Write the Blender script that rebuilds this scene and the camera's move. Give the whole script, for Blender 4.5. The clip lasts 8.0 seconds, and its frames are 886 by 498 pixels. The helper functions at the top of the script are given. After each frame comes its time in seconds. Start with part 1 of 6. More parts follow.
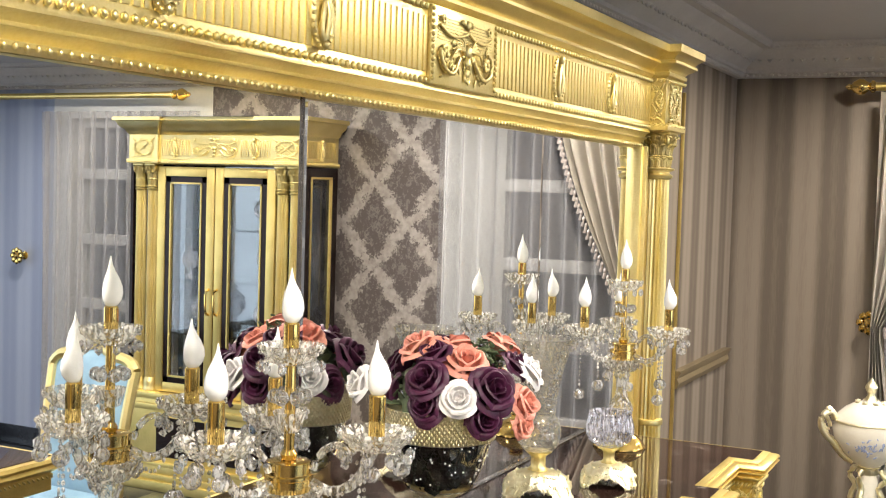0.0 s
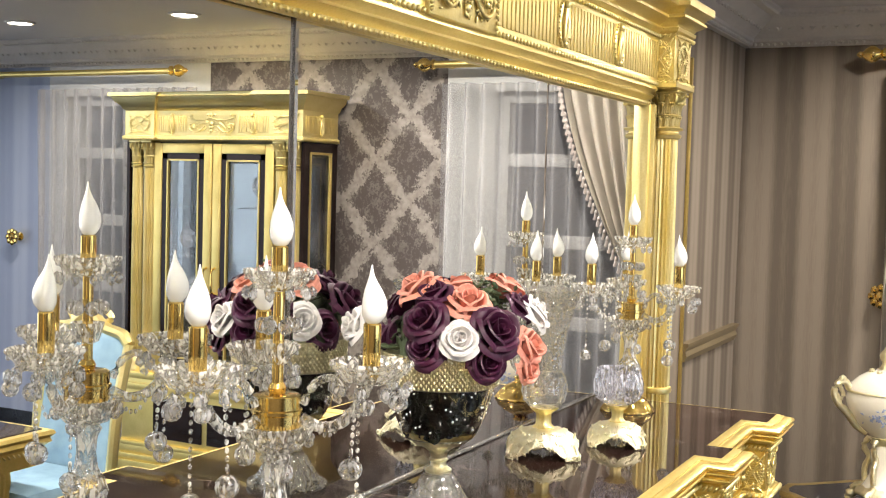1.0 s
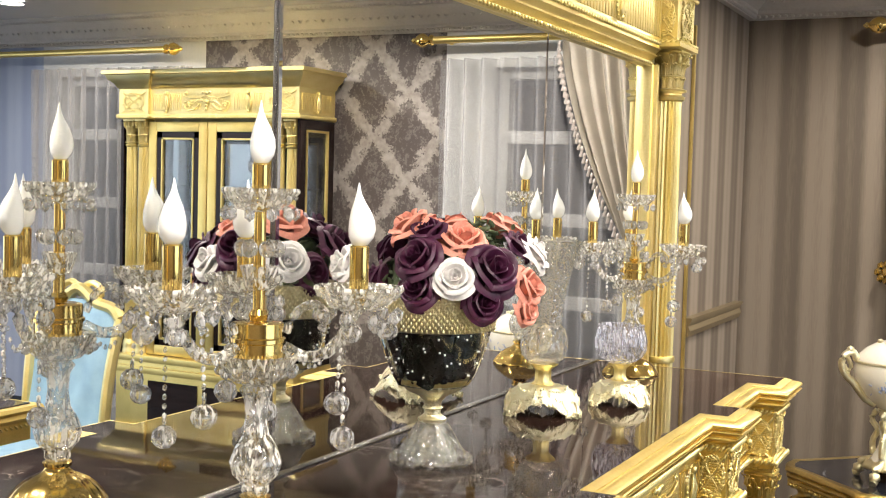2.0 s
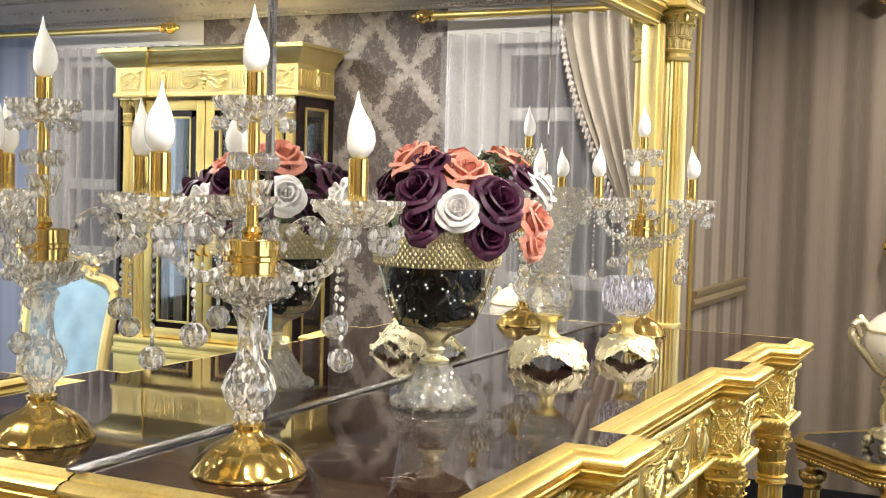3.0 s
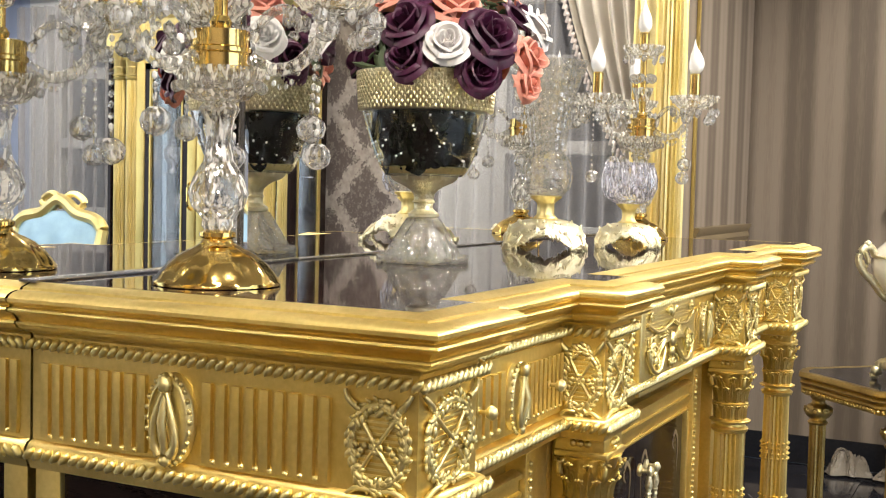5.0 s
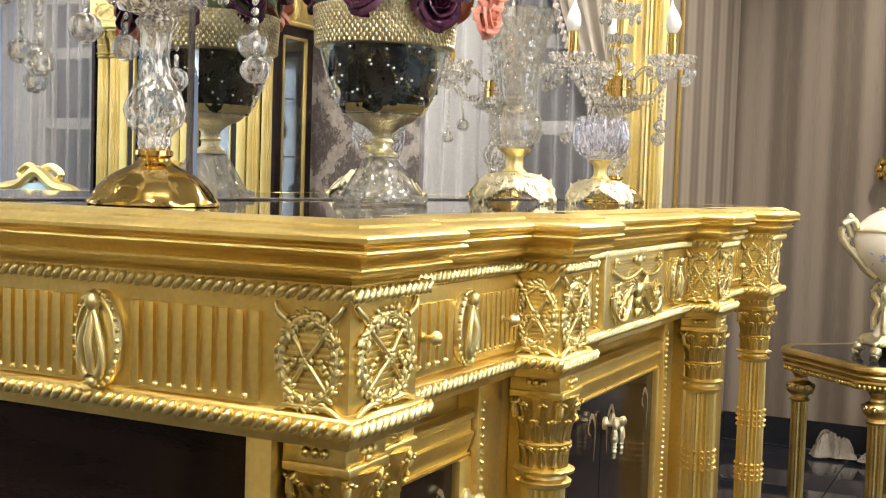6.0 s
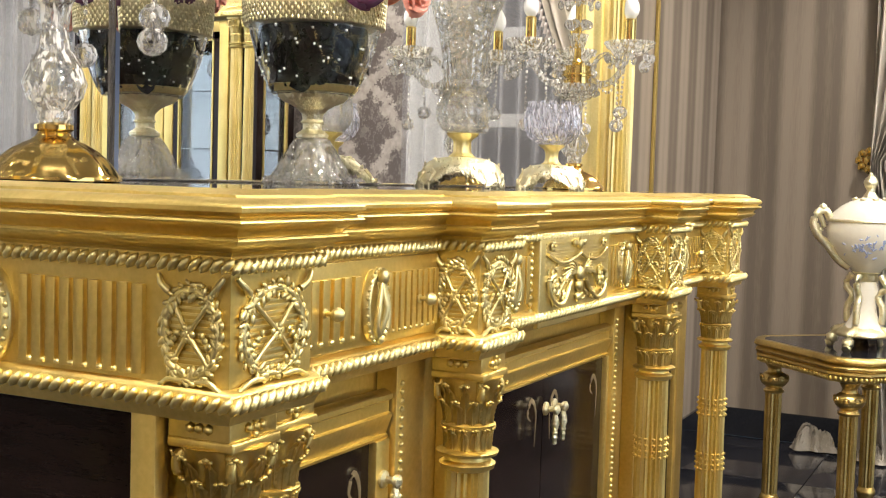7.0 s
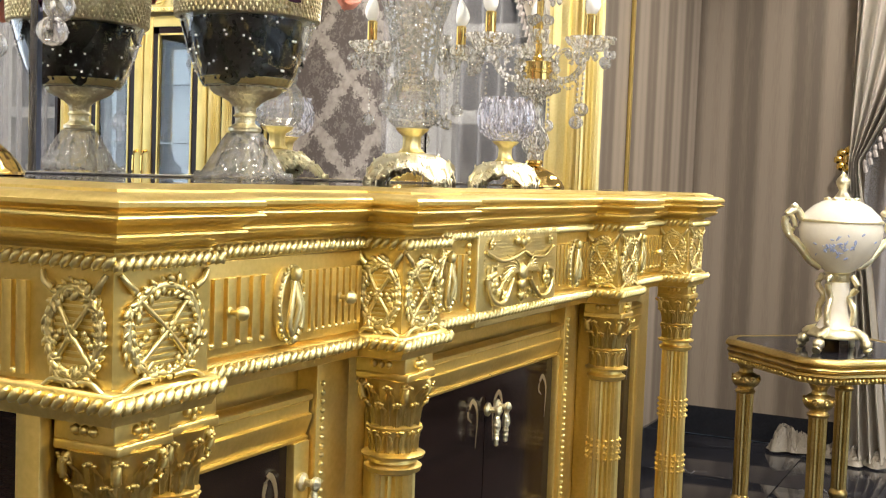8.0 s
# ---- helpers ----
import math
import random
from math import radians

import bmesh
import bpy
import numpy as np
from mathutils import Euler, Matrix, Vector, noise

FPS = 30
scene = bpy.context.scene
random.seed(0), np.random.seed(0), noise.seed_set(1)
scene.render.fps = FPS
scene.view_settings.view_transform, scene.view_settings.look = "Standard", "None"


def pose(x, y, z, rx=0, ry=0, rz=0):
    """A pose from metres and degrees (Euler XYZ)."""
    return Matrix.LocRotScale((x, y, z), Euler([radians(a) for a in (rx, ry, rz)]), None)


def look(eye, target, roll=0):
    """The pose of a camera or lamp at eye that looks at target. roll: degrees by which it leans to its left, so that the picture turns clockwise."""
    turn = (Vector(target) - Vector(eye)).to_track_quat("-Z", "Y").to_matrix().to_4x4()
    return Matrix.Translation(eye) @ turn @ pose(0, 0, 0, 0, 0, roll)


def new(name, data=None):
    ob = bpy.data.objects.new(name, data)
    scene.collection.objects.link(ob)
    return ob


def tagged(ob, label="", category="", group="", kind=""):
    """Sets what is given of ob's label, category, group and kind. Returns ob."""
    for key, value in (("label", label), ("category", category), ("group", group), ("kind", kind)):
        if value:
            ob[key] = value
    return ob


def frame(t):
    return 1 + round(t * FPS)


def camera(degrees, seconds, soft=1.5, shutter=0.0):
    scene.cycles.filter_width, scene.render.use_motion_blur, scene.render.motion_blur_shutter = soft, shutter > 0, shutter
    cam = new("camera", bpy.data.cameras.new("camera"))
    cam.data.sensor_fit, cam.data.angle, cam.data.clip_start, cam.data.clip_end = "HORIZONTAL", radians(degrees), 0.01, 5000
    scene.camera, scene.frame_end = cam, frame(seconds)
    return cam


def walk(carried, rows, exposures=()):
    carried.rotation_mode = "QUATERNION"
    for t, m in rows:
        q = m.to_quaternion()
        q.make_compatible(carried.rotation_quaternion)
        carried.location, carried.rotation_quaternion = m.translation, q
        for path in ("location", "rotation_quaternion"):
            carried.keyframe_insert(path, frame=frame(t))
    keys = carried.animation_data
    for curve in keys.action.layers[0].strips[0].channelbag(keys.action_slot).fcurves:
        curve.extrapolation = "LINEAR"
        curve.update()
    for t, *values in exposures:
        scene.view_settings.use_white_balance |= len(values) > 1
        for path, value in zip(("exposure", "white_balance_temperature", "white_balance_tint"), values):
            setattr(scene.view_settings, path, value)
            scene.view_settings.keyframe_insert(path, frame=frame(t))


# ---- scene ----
cam = camera(41.3, 8.0, 1.1)
PATH = [
    (0, (-1.37, -1.197, 1.753), (0.42, -0.312, 1.651), 1.7),
    (0.5, (-1.316, -1.169, 1.687), (0.474, -0.282, 1.583), 1.7),
    (1, (-1.256, -1.149, 1.63), (0.533, -0.26, 1.523), 1.6),
    (1.5, (-1.203, -1.134, 1.57), (0.585, -0.244, 1.462), 1.6),
    (3, (-1.089, -1.081, 1.395), (0.699, -0.191, 1.286), 1.5),
    (3.5, (-1.06, -1.062, 1.33), (0.727, -0.172, 1.219), 1.5),
    (4, (-1.04, -1.053, 1.273), (0.747, -0.161, 1.163), 1.4),
    (4.5, (-1.014, -1.053, 1.204), (0.773, -0.161, 1.094), 1.3),
    (6, (-0.913, -1.09, 1.048), (0.878, -0.207, 0.933), 1.8),
    (6.5, (-0.88, -1.143, 1.027), (0.909, -0.257, 0.912), 1.7),
    (7, (-0.842, -1.184, 1.023), (0.946, -0.295, 0.906), 1.7),
    (7.5, (-0.8, -1.221, 1.022), (0.988, -0.333, 0.902), 1.9),
    (8, (-0.765, -1.255, 1.025), (1.024, -0.37, 0.903), 2.1),
]
walk(cam, [(t, look(eye, target, roll)) for t, eye, target, roll in PATH])

# ---- exposure and light ----
scene.view_settings.exposure = 0.3
FLOOR, CEIL = -0.14, 2.52
world = bpy.data.worlds.new("world")
scene.world = world
world.use_nodes = True
wn = world.node_tree.nodes
sky = wn.new("ShaderNodeTexSky")
sky.sky_type = "NISHITA"
sky.sun_disc = False
sky.sun_elevation, sky.sun_rotation = radians(25), radians(120)
world.node_tree.links.new(sky.outputs[0], wn["Background"].inputs[0])
wn["Background"].inputs[1].default_value = 0.06


def lamp(name, m, watts, size, color=(1, 1, 1), size_y=None, spread=math.pi):
    d = bpy.data.lights.new(name, "AREA")
    d.energy, d.color, d.spread = watts, color, spread
    if size_y:
        d.shape, d.size, d.size_y = "RECTANGLE", size, size_y
    else:
        d.shape, d.size = "DISK", size
    ob = new(name, d)
    ob.matrix_world = m
    return ob


LIGHT_SPOTS = [(x, y) for x in (-3.2, -0.4, 1.8, 3.85) for y in (-0.8, -1.8, -2.96, -4.17)]
for lx, ly in LIGHT_SPOTS:
    lamp("downlight_lamp", pose(lx, ly, CEIL - 0.03), 25, 0.13, (1.0, 0.932, 0.848), None, radians(165))
# added cool fill light from an unseen side, behind the walk
lamp("cool_fill_lamp", pose(0.6, -6.9, 1.25, 90, 0, 0), 64, 5.0, (0.7, 0.82, 1.0), 2.2)


# ---- materials ----
def nodes_of(name):
    m = bpy.data.materials.new(name)
    m.use_nodes = True
    nt = m.node_tree
    return m, nt, nt.nodes["Principled BSDF"]


def mix_color(nt, fac, a, b):
    n = nt.nodes.new("ShaderNodeMix")
    n.data_type = "RGBA"
    for i, v in ((6, a), (7, b)):
        if isinstance(v, tuple):
            n.inputs[i].default_value = (*v, 1)
        else:
            nt.links.new(v, n.inputs[i])
    nt.links.new(fac, n.inputs[0])
    return n.outputs[2]


def calc(nt, op, a, b=None, c=None, clamp=False):
    n = nt.nodes.new("ShaderNodeMath")
    n.operation, n.use_clamp = op, clamp
    for i, v in enumerate((a, b, c)):
        if v is None:
            continue
        if isinstance(v, (int, float)):
            n.inputs[i].default_value = v
        else:
            nt.links.new(v, n.inputs[i])
    return n.outputs[0]


def grain(nt, scale, detail=4.0, stretch=None, distortion=0.0):
    tc = nt.nodes.new("ShaderNodeTexCoord")
    n = nt.nodes.new("ShaderNodeTexNoise")
    n.inputs["Scale"].default_value, n.inputs["Detail"].default_value = scale, detail
    n.inputs["Distortion"].default_value = distortion
    if stretch:
        mp = nt.nodes.new("ShaderNodeMapping")
        mp.inputs["Scale"].default_value = stretch
        nt.links.new(tc.outputs["Object"], mp.inputs[0])
        nt.links.new(mp.outputs[0], n.inputs["Vector"])
    else:
        nt.links.new(tc.outputs["Object"], n.inputs["Vector"])
    return n.outputs["Fac"]


def steps(nt, fac, a, b):
    n = nt.nodes.new("ShaderNodeMapRange")
    n.inputs[1].default_value, n.inputs[2].default_value = a, b
    nt.links.new(fac, n.inputs[0])
    return n.outputs[0]


def relief(nt, bsdf, height, strength, distance):
    n = nt.nodes.new("ShaderNodeBump")
    n.inputs["Strength"].default_value, n.inputs["Distance"].default_value = strength, distance
    nt.links.new(height, n.inputs["Height"])
    nt.links.new(n.outputs[0], bsdf.inputs["Normal"])


def surface(name, color, dark, rough=0.5, metal=0.0, scale=14.0, fine=180.0, bump=0.15, dist=0.002, rough_var=0.12, coat=0.0, stretch=None):
    m, nt, b = nodes_of(name)
    big, small = grain(nt, scale, 4, stretch), grain(nt, fine, 3, stretch)
    f = calc(nt, "MULTIPLY_ADD", small, 0.4, calc(nt, "MULTIPLY", big, 0.6))
    nt.links.new(mix_color(nt, steps(nt, f, 0.35, 0.65), dark, color), b.inputs["Base Color"])
    nt.links.new(calc(nt, "MULTIPLY_ADD", big, rough_var, rough - rough_var / 2), b.inputs["Roughness"])
    b.inputs["Metallic"].default_value = metal
    b.inputs["Coat Weight"].default_value = coat
    relief(nt, b, f, bump, dist)
    return m


def glass(name, color=(1, 1, 1), rough=0.0, ior=1.5):
    m, nt, b = nodes_of(name)
    b.inputs["Base Color"].default_value = (*color, 1)
    b.inputs["Transmission Weight"].default_value = 1
    b.inputs["IOR"].default_value = ior
    nt.links.new(calc(nt, "MULTIPLY", grain(nt, 60), rough), b.inputs["Roughness"])
    return m


def cut_glass(name, color, cut_glitter, bend):
    """Lead crystal: part clear, part refracting, with bright cut facets and white streaks painted for cuts and glitter.
    """
    m, nt, b = nodes_of(name)
    b.inputs["Base Color"].default_value = (*color, 1)
    b.inputs["Transmission Weight"].default_value = 1
    b.inputs["IOR"].default_value = 1.5
    b.inputs["Roughness"].default_value = 0.0
    add = nt.nodes.new
    clear, shine = add("ShaderNodeBsdfTransparent"), add("ShaderNodeBsdfGlossy")
    clear.inputs[0].default_value = (*[0.75 + 0.25 * c for c in color], 1)
    shine.inputs["Roughness"].default_value = 0.08
    through_streak, on_streak, cuts = add("ShaderNodeBsdfTranslucent"), add("ShaderNodeBsdfDiffuse"), add("ShaderNodeMixShader")
    for n in (through_streak, on_streak):
        n.inputs[0].default_value = (*[0.97 * c for c in color], 1)
    cuts.inputs[0].default_value = 0.6
    nt.links.new(through_streak.outputs[0], cuts.inputs[1])
    nt.links.new(on_streak.outputs[0], cuts.inputs[2])
    facets = add("ShaderNodeBump")
    facets.inputs["Strength"].default_value, facets.inputs["Distance"].default_value = 0.6, 0.006
    nt.links.new(grain(nt, 95, 0), facets.inputs["Height"])
    nt.links.new(facets.outputs[0], shine.inputs["Normal"])
    facing = add("ShaderNodeLayerWeight")
    facing.inputs[0].default_value = 0.5
    one, two, three = add("ShaderNodeMixShader"), add("ShaderNodeMixShader"), add("ShaderNodeMixShader")
    one.inputs[0].default_value = bend
    nt.links.new(clear.outputs[0], one.inputs[1])
    nt.links.new(b.outputs[0], one.inputs[2])
    # upright white streaks: fine cuts and sparkle put into the colour
    nt.links.new(calc(nt, "MULTIPLY", steps(nt, grain(nt, 150, 2, (1, 1, 0.3)), 0.5, 0.6), cut_glitter), two.inputs[0])
    nt.links.new(one.outputs[0], two.inputs[1])
    nt.links.new(cuts.outputs[0], two.inputs[2])
    nt.links.new(calc(nt, "MULTIPLY_ADD", facing.outputs["Fresnel"], 0.4, 0.1), three.inputs[0])
    nt.links.new(two.outputs[0], three.inputs[1])
    nt.links.new(shine.outputs[0], three.inputs[2])
    nt.links.new(three.outputs[0], nt.nodes["Material Output"].inputs[0])
    return m


GOLD = surface("gold_leaf", (0.88, 0.686, 0.262), (0.73, 0.552, 0.18), 0.4, 1.0, 9, 140, 0.2, 0.0015)
GOLD_PALE = surface("pale_gold_leaf", (0.9, 0.77, 0.39), (0.79, 0.65, 0.27), 0.4, 1.0, 7, 160, 0.16, 0.0015)
# the small table's own gilding, darkened further for the dark it reflects
GOLD_DEEP = surface("darkened_gold_leaf", (0.7, 0.53, 0.21), (0.46, 0.33, 0.11), 0.33, 1.0, 12, 140, 0.16, 0.0015)
GOLD_SHINY = surface("polished_gold", (0.97, 0.73, 0.27), (0.93, 0.64, 0.19), 0.12, 1.0, 20, 300, 0.05, 0.0006, 0.05)
GOLD_CAST = surface("cast_gold", (0.99, 0.93, 0.68), (0.9, 0.8, 0.5), 0.3, 1.0, 60, 220, 1.0, 0.006)
CRYSTAL = cut_glass("crystal", (1.0, 0.985, 0.93), 0.8, 0.2)
CRYSTAL_DROP = cut_glass("crystal_drop", (1.0, 0.99, 0.97), 0.5, 0.45)
CRYSTAL_LILAC = cut_glass("lilac_crystal", (0.88, 0.88, 0.97), 0.7, 0.25)
CRYSTAL_AMBER = cut_glass("warm_crystal", (1.0, 0.975, 0.9), 0.27, 0.3)
CLEAR = glass("clear_glass", (0.97, 0.985, 0.97), 0.0, 1.45)
BULB = surface("white_bulb_glass", (0.93, 0.93, 0.9), (0.9, 0.9, 0.87), 0.22, 0, 30, 200, 0.02, 0.0005, 0.05, 0.4)
bb = BULB.node_tree.nodes["Principled BSDF"]
bb.inputs["Subsurface Weight"].default_value = 0.25
bb.inputs["Subsurface Radius"].default_value = (0.01, 0.01, 0.009)
DARK_WOOD = surface("espresso_lacquer", (0.016, 0.009, 0.008), (0.008, 0.005, 0.004), 0.12, 0, 5, 90, 0.03, 0.001, 0.08, 0.0, (1, 1, 8))
DARK_WOOD.node_tree.nodes["Principled BSDF"].inputs["Specular IOR Level"].default_value = 0.2
DARK_CARVED = surface("dark_foliage", (0.02, 0.024, 0.017), (0.005, 0.007, 0.005), 0.2, 0, 38, 160, 0.6, 0.01)
PORCELAIN = surface("cream_porcelain", (0.74, 0.7, 0.6), (0.7, 0.65, 0.54), 0.14, 0, 12, 120, 0.02, 0.0006, 0.06, 0.4)
BLUE_PAINT = surface("blue_glaze", (0.2, 0.25, 0.42), (0.4, 0.45, 0.58), 0.2, 0, 60, 200, 0.05, 0.0005)
BLUE_FABRIC = surface("light_blue_velvet", (0.27, 0.42, 0.54), (0.2, 0.33, 0.45), 0.8, 0, 16, 350, 0.2, 0.001)
CREAM_CLOTH = surface("cream_satin", (0.64, 0.58, 0.49), (0.55, 0.5, 0.42), 0.45, 0, 8, 300, 0.15, 0.001)
HEM_CLOTH = surface("crumpled_taupe_satin", (0.32, 0.28, 0.22), (0.2, 0.17, 0.135), 0.42, 0, 20, 300, 0.2, 0.002)
GREY_CLOTH = surface("taupe_satin", (0.42, 0.37, 0.34), (0.33, 0.29, 0.27), 0.4, 0, 8, 300, 0.15, 0.001)
WHITE_PAINT = surface("white_paint", (0.66, 0.66, 0.65), (0.6, 0.6, 0.59), 0.4, 0, 3, 60, 0.05, 0.001)
CEILING = surface("ceiling_paint", (0.56, 0.55, 0.56), (0.52, 0.51, 0.52), 0.75, 0, 2, 70, 0.08, 0.001)
PLASTER = surface("crown_plaster", (0.58, 0.55, 0.52), (0.5, 0.47, 0.44), 0.6, 0, 6, 80, 0.1, 0.001)
TRIM = surface("moulding_paint", (0.27, 0.21, 0.12), (0.2, 0.15, 0.085), 0.4, 0.35, 6, 120, 0.1, 0.001)
PETAL_PLUM = surface("plum_petal", (0.085, 0.014, 0.05), (0.04, 0.006, 0.024), 0.45, 0, 30, 220, 0.3, 0.002)
PETAL_CORAL = surface("coral_petal", (0.82, 0.37, 0.27), (0.68, 0.25, 0.18), 0.6, 0, 26, 220, 0.3, 0.002)
PETAL_WHITE = surface("white_petal", (0.86, 0.84, 0.82), (0.78, 0.74, 0.72), 0.6, 0, 26, 220, 0.3, 0.002)
LEAF = surface("sage_leaf", (0.14, 0.18, 0.09), (0.07, 0.1, 0.05), 0.55, 0, 40, 200, 0.3, 0.002)
STEEL = surface("satin_steel", (0.34, 0.33, 0.33), (0.26, 0.25, 0.25), 0.25, 1.0, 20, 200, 0.05, 0.0005)
GASKET = surface("dark_gap", (0.02, 0.018, 0.016), (0.014, 0.012, 0.011), 0.6)
SKIRTING = surface("black_skirting", (0.02, 0.021, 0.026), (0.012, 0.013, 0.017), 0.15, 0, 5, 80, 0.02, 0.0006)
OUTSIDE = surface("outside_plaster", (0.34, 0.36, 0.4), (0.3, 0.32, 0.36), 0.9, 0, 2, 30)

MIRROR, nt, b = nodes_of("silvered_glass")
b.inputs["Metallic"].default_value = 1
b.inputs["Base Color"].default_value = (0.9, 0.905, 0.895, 1)
nt.links.new(calc(nt, "MULTIPLY", grain(nt, 3), 0.012), b.inputs["Roughness"])

SHEER, nt, b = nodes_of("white_voile")
b.inputs["Base Color"].default_value = (0.4, 0.39, 0.4, 1)
b.inputs["Roughness"].default_value = 0.8
weave = grain(nt, 260, 2)
mixer = nt.nodes.new("ShaderNodeMixShader")
clear = nt.nodes.new("ShaderNodeBsdfTransparent")
nt.links.new(calc(nt, "MULTIPLY_ADD", weave, 0.3, 0.3), mixer.inputs[0])
nt.links.new(clear.outputs[0], mixer.inputs[1])
nt.links.new(b.outputs[0], mixer.inputs[2])
nt.links.new(mixer.outputs[0], nt.nodes["Material Output"].inputs[0])

LIT, nt, b = nodes_of("lamp_diffuser")
b.inputs["Emission Color"].default_value = (1, 0.95, 0.87, 1)
b.inputs["Emission Strength"].default_value = 14


def stone(name, base, dark, vein, rough, scale, amount):
    m, nt, b = nodes_of(name)
    cloud = grain(nt, scale, 5)
    lines = calc(nt, "ABSOLUTE", calc(nt, "SUBTRACT", grain(nt, scale * 0.9, 6, None, 1.4), 0.5))
    f = calc(nt, "MULTIPLY", steps(nt, lines, 0.012, 0.0), calc(nt, "MULTIPLY", steps(nt, grain(nt, scale * 1.7, 2), 0.5, 0.68), amount))
    c = mix_color(nt, steps(nt, cloud, 0.35, 0.7), dark, base)
    nt.links.new(mix_color(nt, f, c, vein), b.inputs["Base Color"])
    nt.links.new(calc(nt, "MULTIPLY_ADD", cloud, 0.04, rough), b.inputs["Roughness"])
    return m


TOP_STONE = stone("brown_marble", (0.03, 0.0145, 0.0105), (0.014, 0.0075, 0.006), (0.6, 0.5, 0.42), 0.012, 4.2, 0.28)
TOP_STONE.node_tree.nodes["Principled BSDF"].inputs["Specular IOR Level"].default_value = 0.27
FLOOR_STONE = stone("black_marble", (0.022, 0.022, 0.028), (0.011, 0.011, 0.014), (0.4, 0.4, 0.42), 0.07, 2.2, 0.8)


def stripes(name, axis, low=(0.138, 0.109, 0.082), high=(0.266, 0.218, 0.17)):
    m, nt, b = nodes_of(name)
    tc = nt.nodes.new("ShaderNodeTexCoord")
    xyz = nt.nodes.new("ShaderNodeSeparateXYZ")
    nt.links.new(tc.outputs["Object"], xyz.inputs[0])
    u = calc(nt, "MULTIPLY", xyz.outputs[axis], 2 * math.pi / 0.27)
    wide = calc(nt, "SINE", u)
    thin = calc(nt, "SINE", calc(nt, "MULTIPLY", u, 3.0))
    v = calc(nt, "MULTIPLY_ADD", thin, 0.45, wide)
    silk = grain(nt, 30, 5, (6, 6, 0.5))
    f = calc(nt, "MULTIPLY_ADD", silk, 0.8, calc(nt, "MULTIPLY", v, 0.6))
    f = steps(nt, f, -0.15, 0.95)
    nt.links.new(mix_color(nt, f, low, high), b.inputs["Base Color"])
    nt.links.new(calc(nt, "MULTIPLY_ADD", f, -0.14, 0.56), b.inputs["Roughness"])
    relief(nt, b, f, 0.12, 0.001)
    return m


STRIPE_Y, STRIPE_X = stripes("striped_wallpaper_far", 1), stripes("striped_wallpaper_side", 0)
STRIPE_BLUE = stripes("blue_striped_wallpaper", 1, (0.28, 0.325, 0.45), (0.36, 0.4, 0.52))

DAMASK, nt, b = nodes_of("damask_wallpaper")
tc = nt.nodes.new("ShaderNodeTexCoord")
xyz = nt.nodes.new("ShaderNodeSeparateXYZ")
nt.links.new(tc.outputs["Object"], xyz.inputs[0])
wob = grain(nt, 22, 3)
uu = calc(nt, "MULTIPLY_ADD", xyz.outputs[1], 1 / 0.45, 0.524)
vv = calc(nt, "MULTIPLY_ADD", xyz.outputs[2], 1 / 0.507, 0.482)
du = calc(nt, "ABSOLUTE", calc(nt, "SUBTRACT", calc(nt, "FRACT", uu), 0.5))
dv = calc(nt, "ABSOLUTE", calc(nt, "SUBTRACT", calc(nt, "FRACT", vv), 0.5))
wave = calc(nt, "MULTIPLY", calc(nt, "SINE", calc(nt, "MULTIPLY", dv, 12.6)), 0.035)
ring = calc(nt, "ABSOLUTE", calc(nt, "SUBTRACT", calc(nt, "ADD", calc(nt, "ADD", du, dv), wave), 0.5))
ring = calc(nt, "MULTIPLY_ADD", calc(nt, "SUBTRACT", wob, 0.5), 0.34, ring)
ring = calc(nt, "MULTIPLY_ADD", calc(nt, "SUBTRACT", grain(nt, 75, 3), 0.5), 0.26, ring)
lattice = steps(nt, ring, 0.13, 0.085)
leafy = calc(nt, "MULTIPLY_ADD", grain(nt, 90, 3), 0.4, calc(nt, "MULTIPLY", grain(nt, 34, 4, (1, 1, 0.75), 0.6), 0.6))
motif = calc(nt, "MULTIPLY", steps(nt, leafy, 0.5, 0.57), 0.34)
f = calc(nt, "MAXIMUM", lattice, motif)
nt.links.new(mix_color(nt, f, (0.085, 0.068, 0.062), mix_color(nt, steps(nt, grain(nt, 28, 5), 0.35, 0.65), (0.24, 0.21, 0.19), (0.35, 0.31, 0.28))), b.inputs["Base Color"])
b.inputs["Roughness"].default_value = 0.5
relief(nt, b, f, 0.2, 0.001)


# ---- mesh tools ----
def thing(name, label, category, x=0, y=0, z=0, rz=0, group=""):
    e = new(name)
    e.empty_display_size = 0.05
    e.matrix_basis = pose(x, y, z, 0, 0, rz)
    return tagged(e, label, category, group)


def part(name, bm, material, parent=None, label="", smooth=40):
    me = bpy.data.meshes.new(name)
    bmesh.ops.recalc_face_normals(bm, faces=bm.faces)
    lim = math.cos(radians(smooth))
    for e in bm.edges:
        fs = e.link_faces
        e.smooth = len(fs) == 2 and fs[0].normal.dot(fs[1].normal) > lim
    for f in bm.faces:
        f.smooth = smooth > 0
    bm.to_mesh(me)
    bm.free()
    me.materials.append(material)
    ob = new(name, me)
    if parent:
        ob.parent = parent
    if label:
        ob["label"] = label
    return ob


def structure(name, bm, material, label, category="", smooth=30):
    return tagged(part(name, bm, material, None, "", smooth), label, category or name.split("_")[0], "", "structure")


def clone(ob, name, m, parent=None):
    c = new(name, ob.data)
    c.parent = parent if parent else ob.parent
    c.matrix_basis = m
    return c


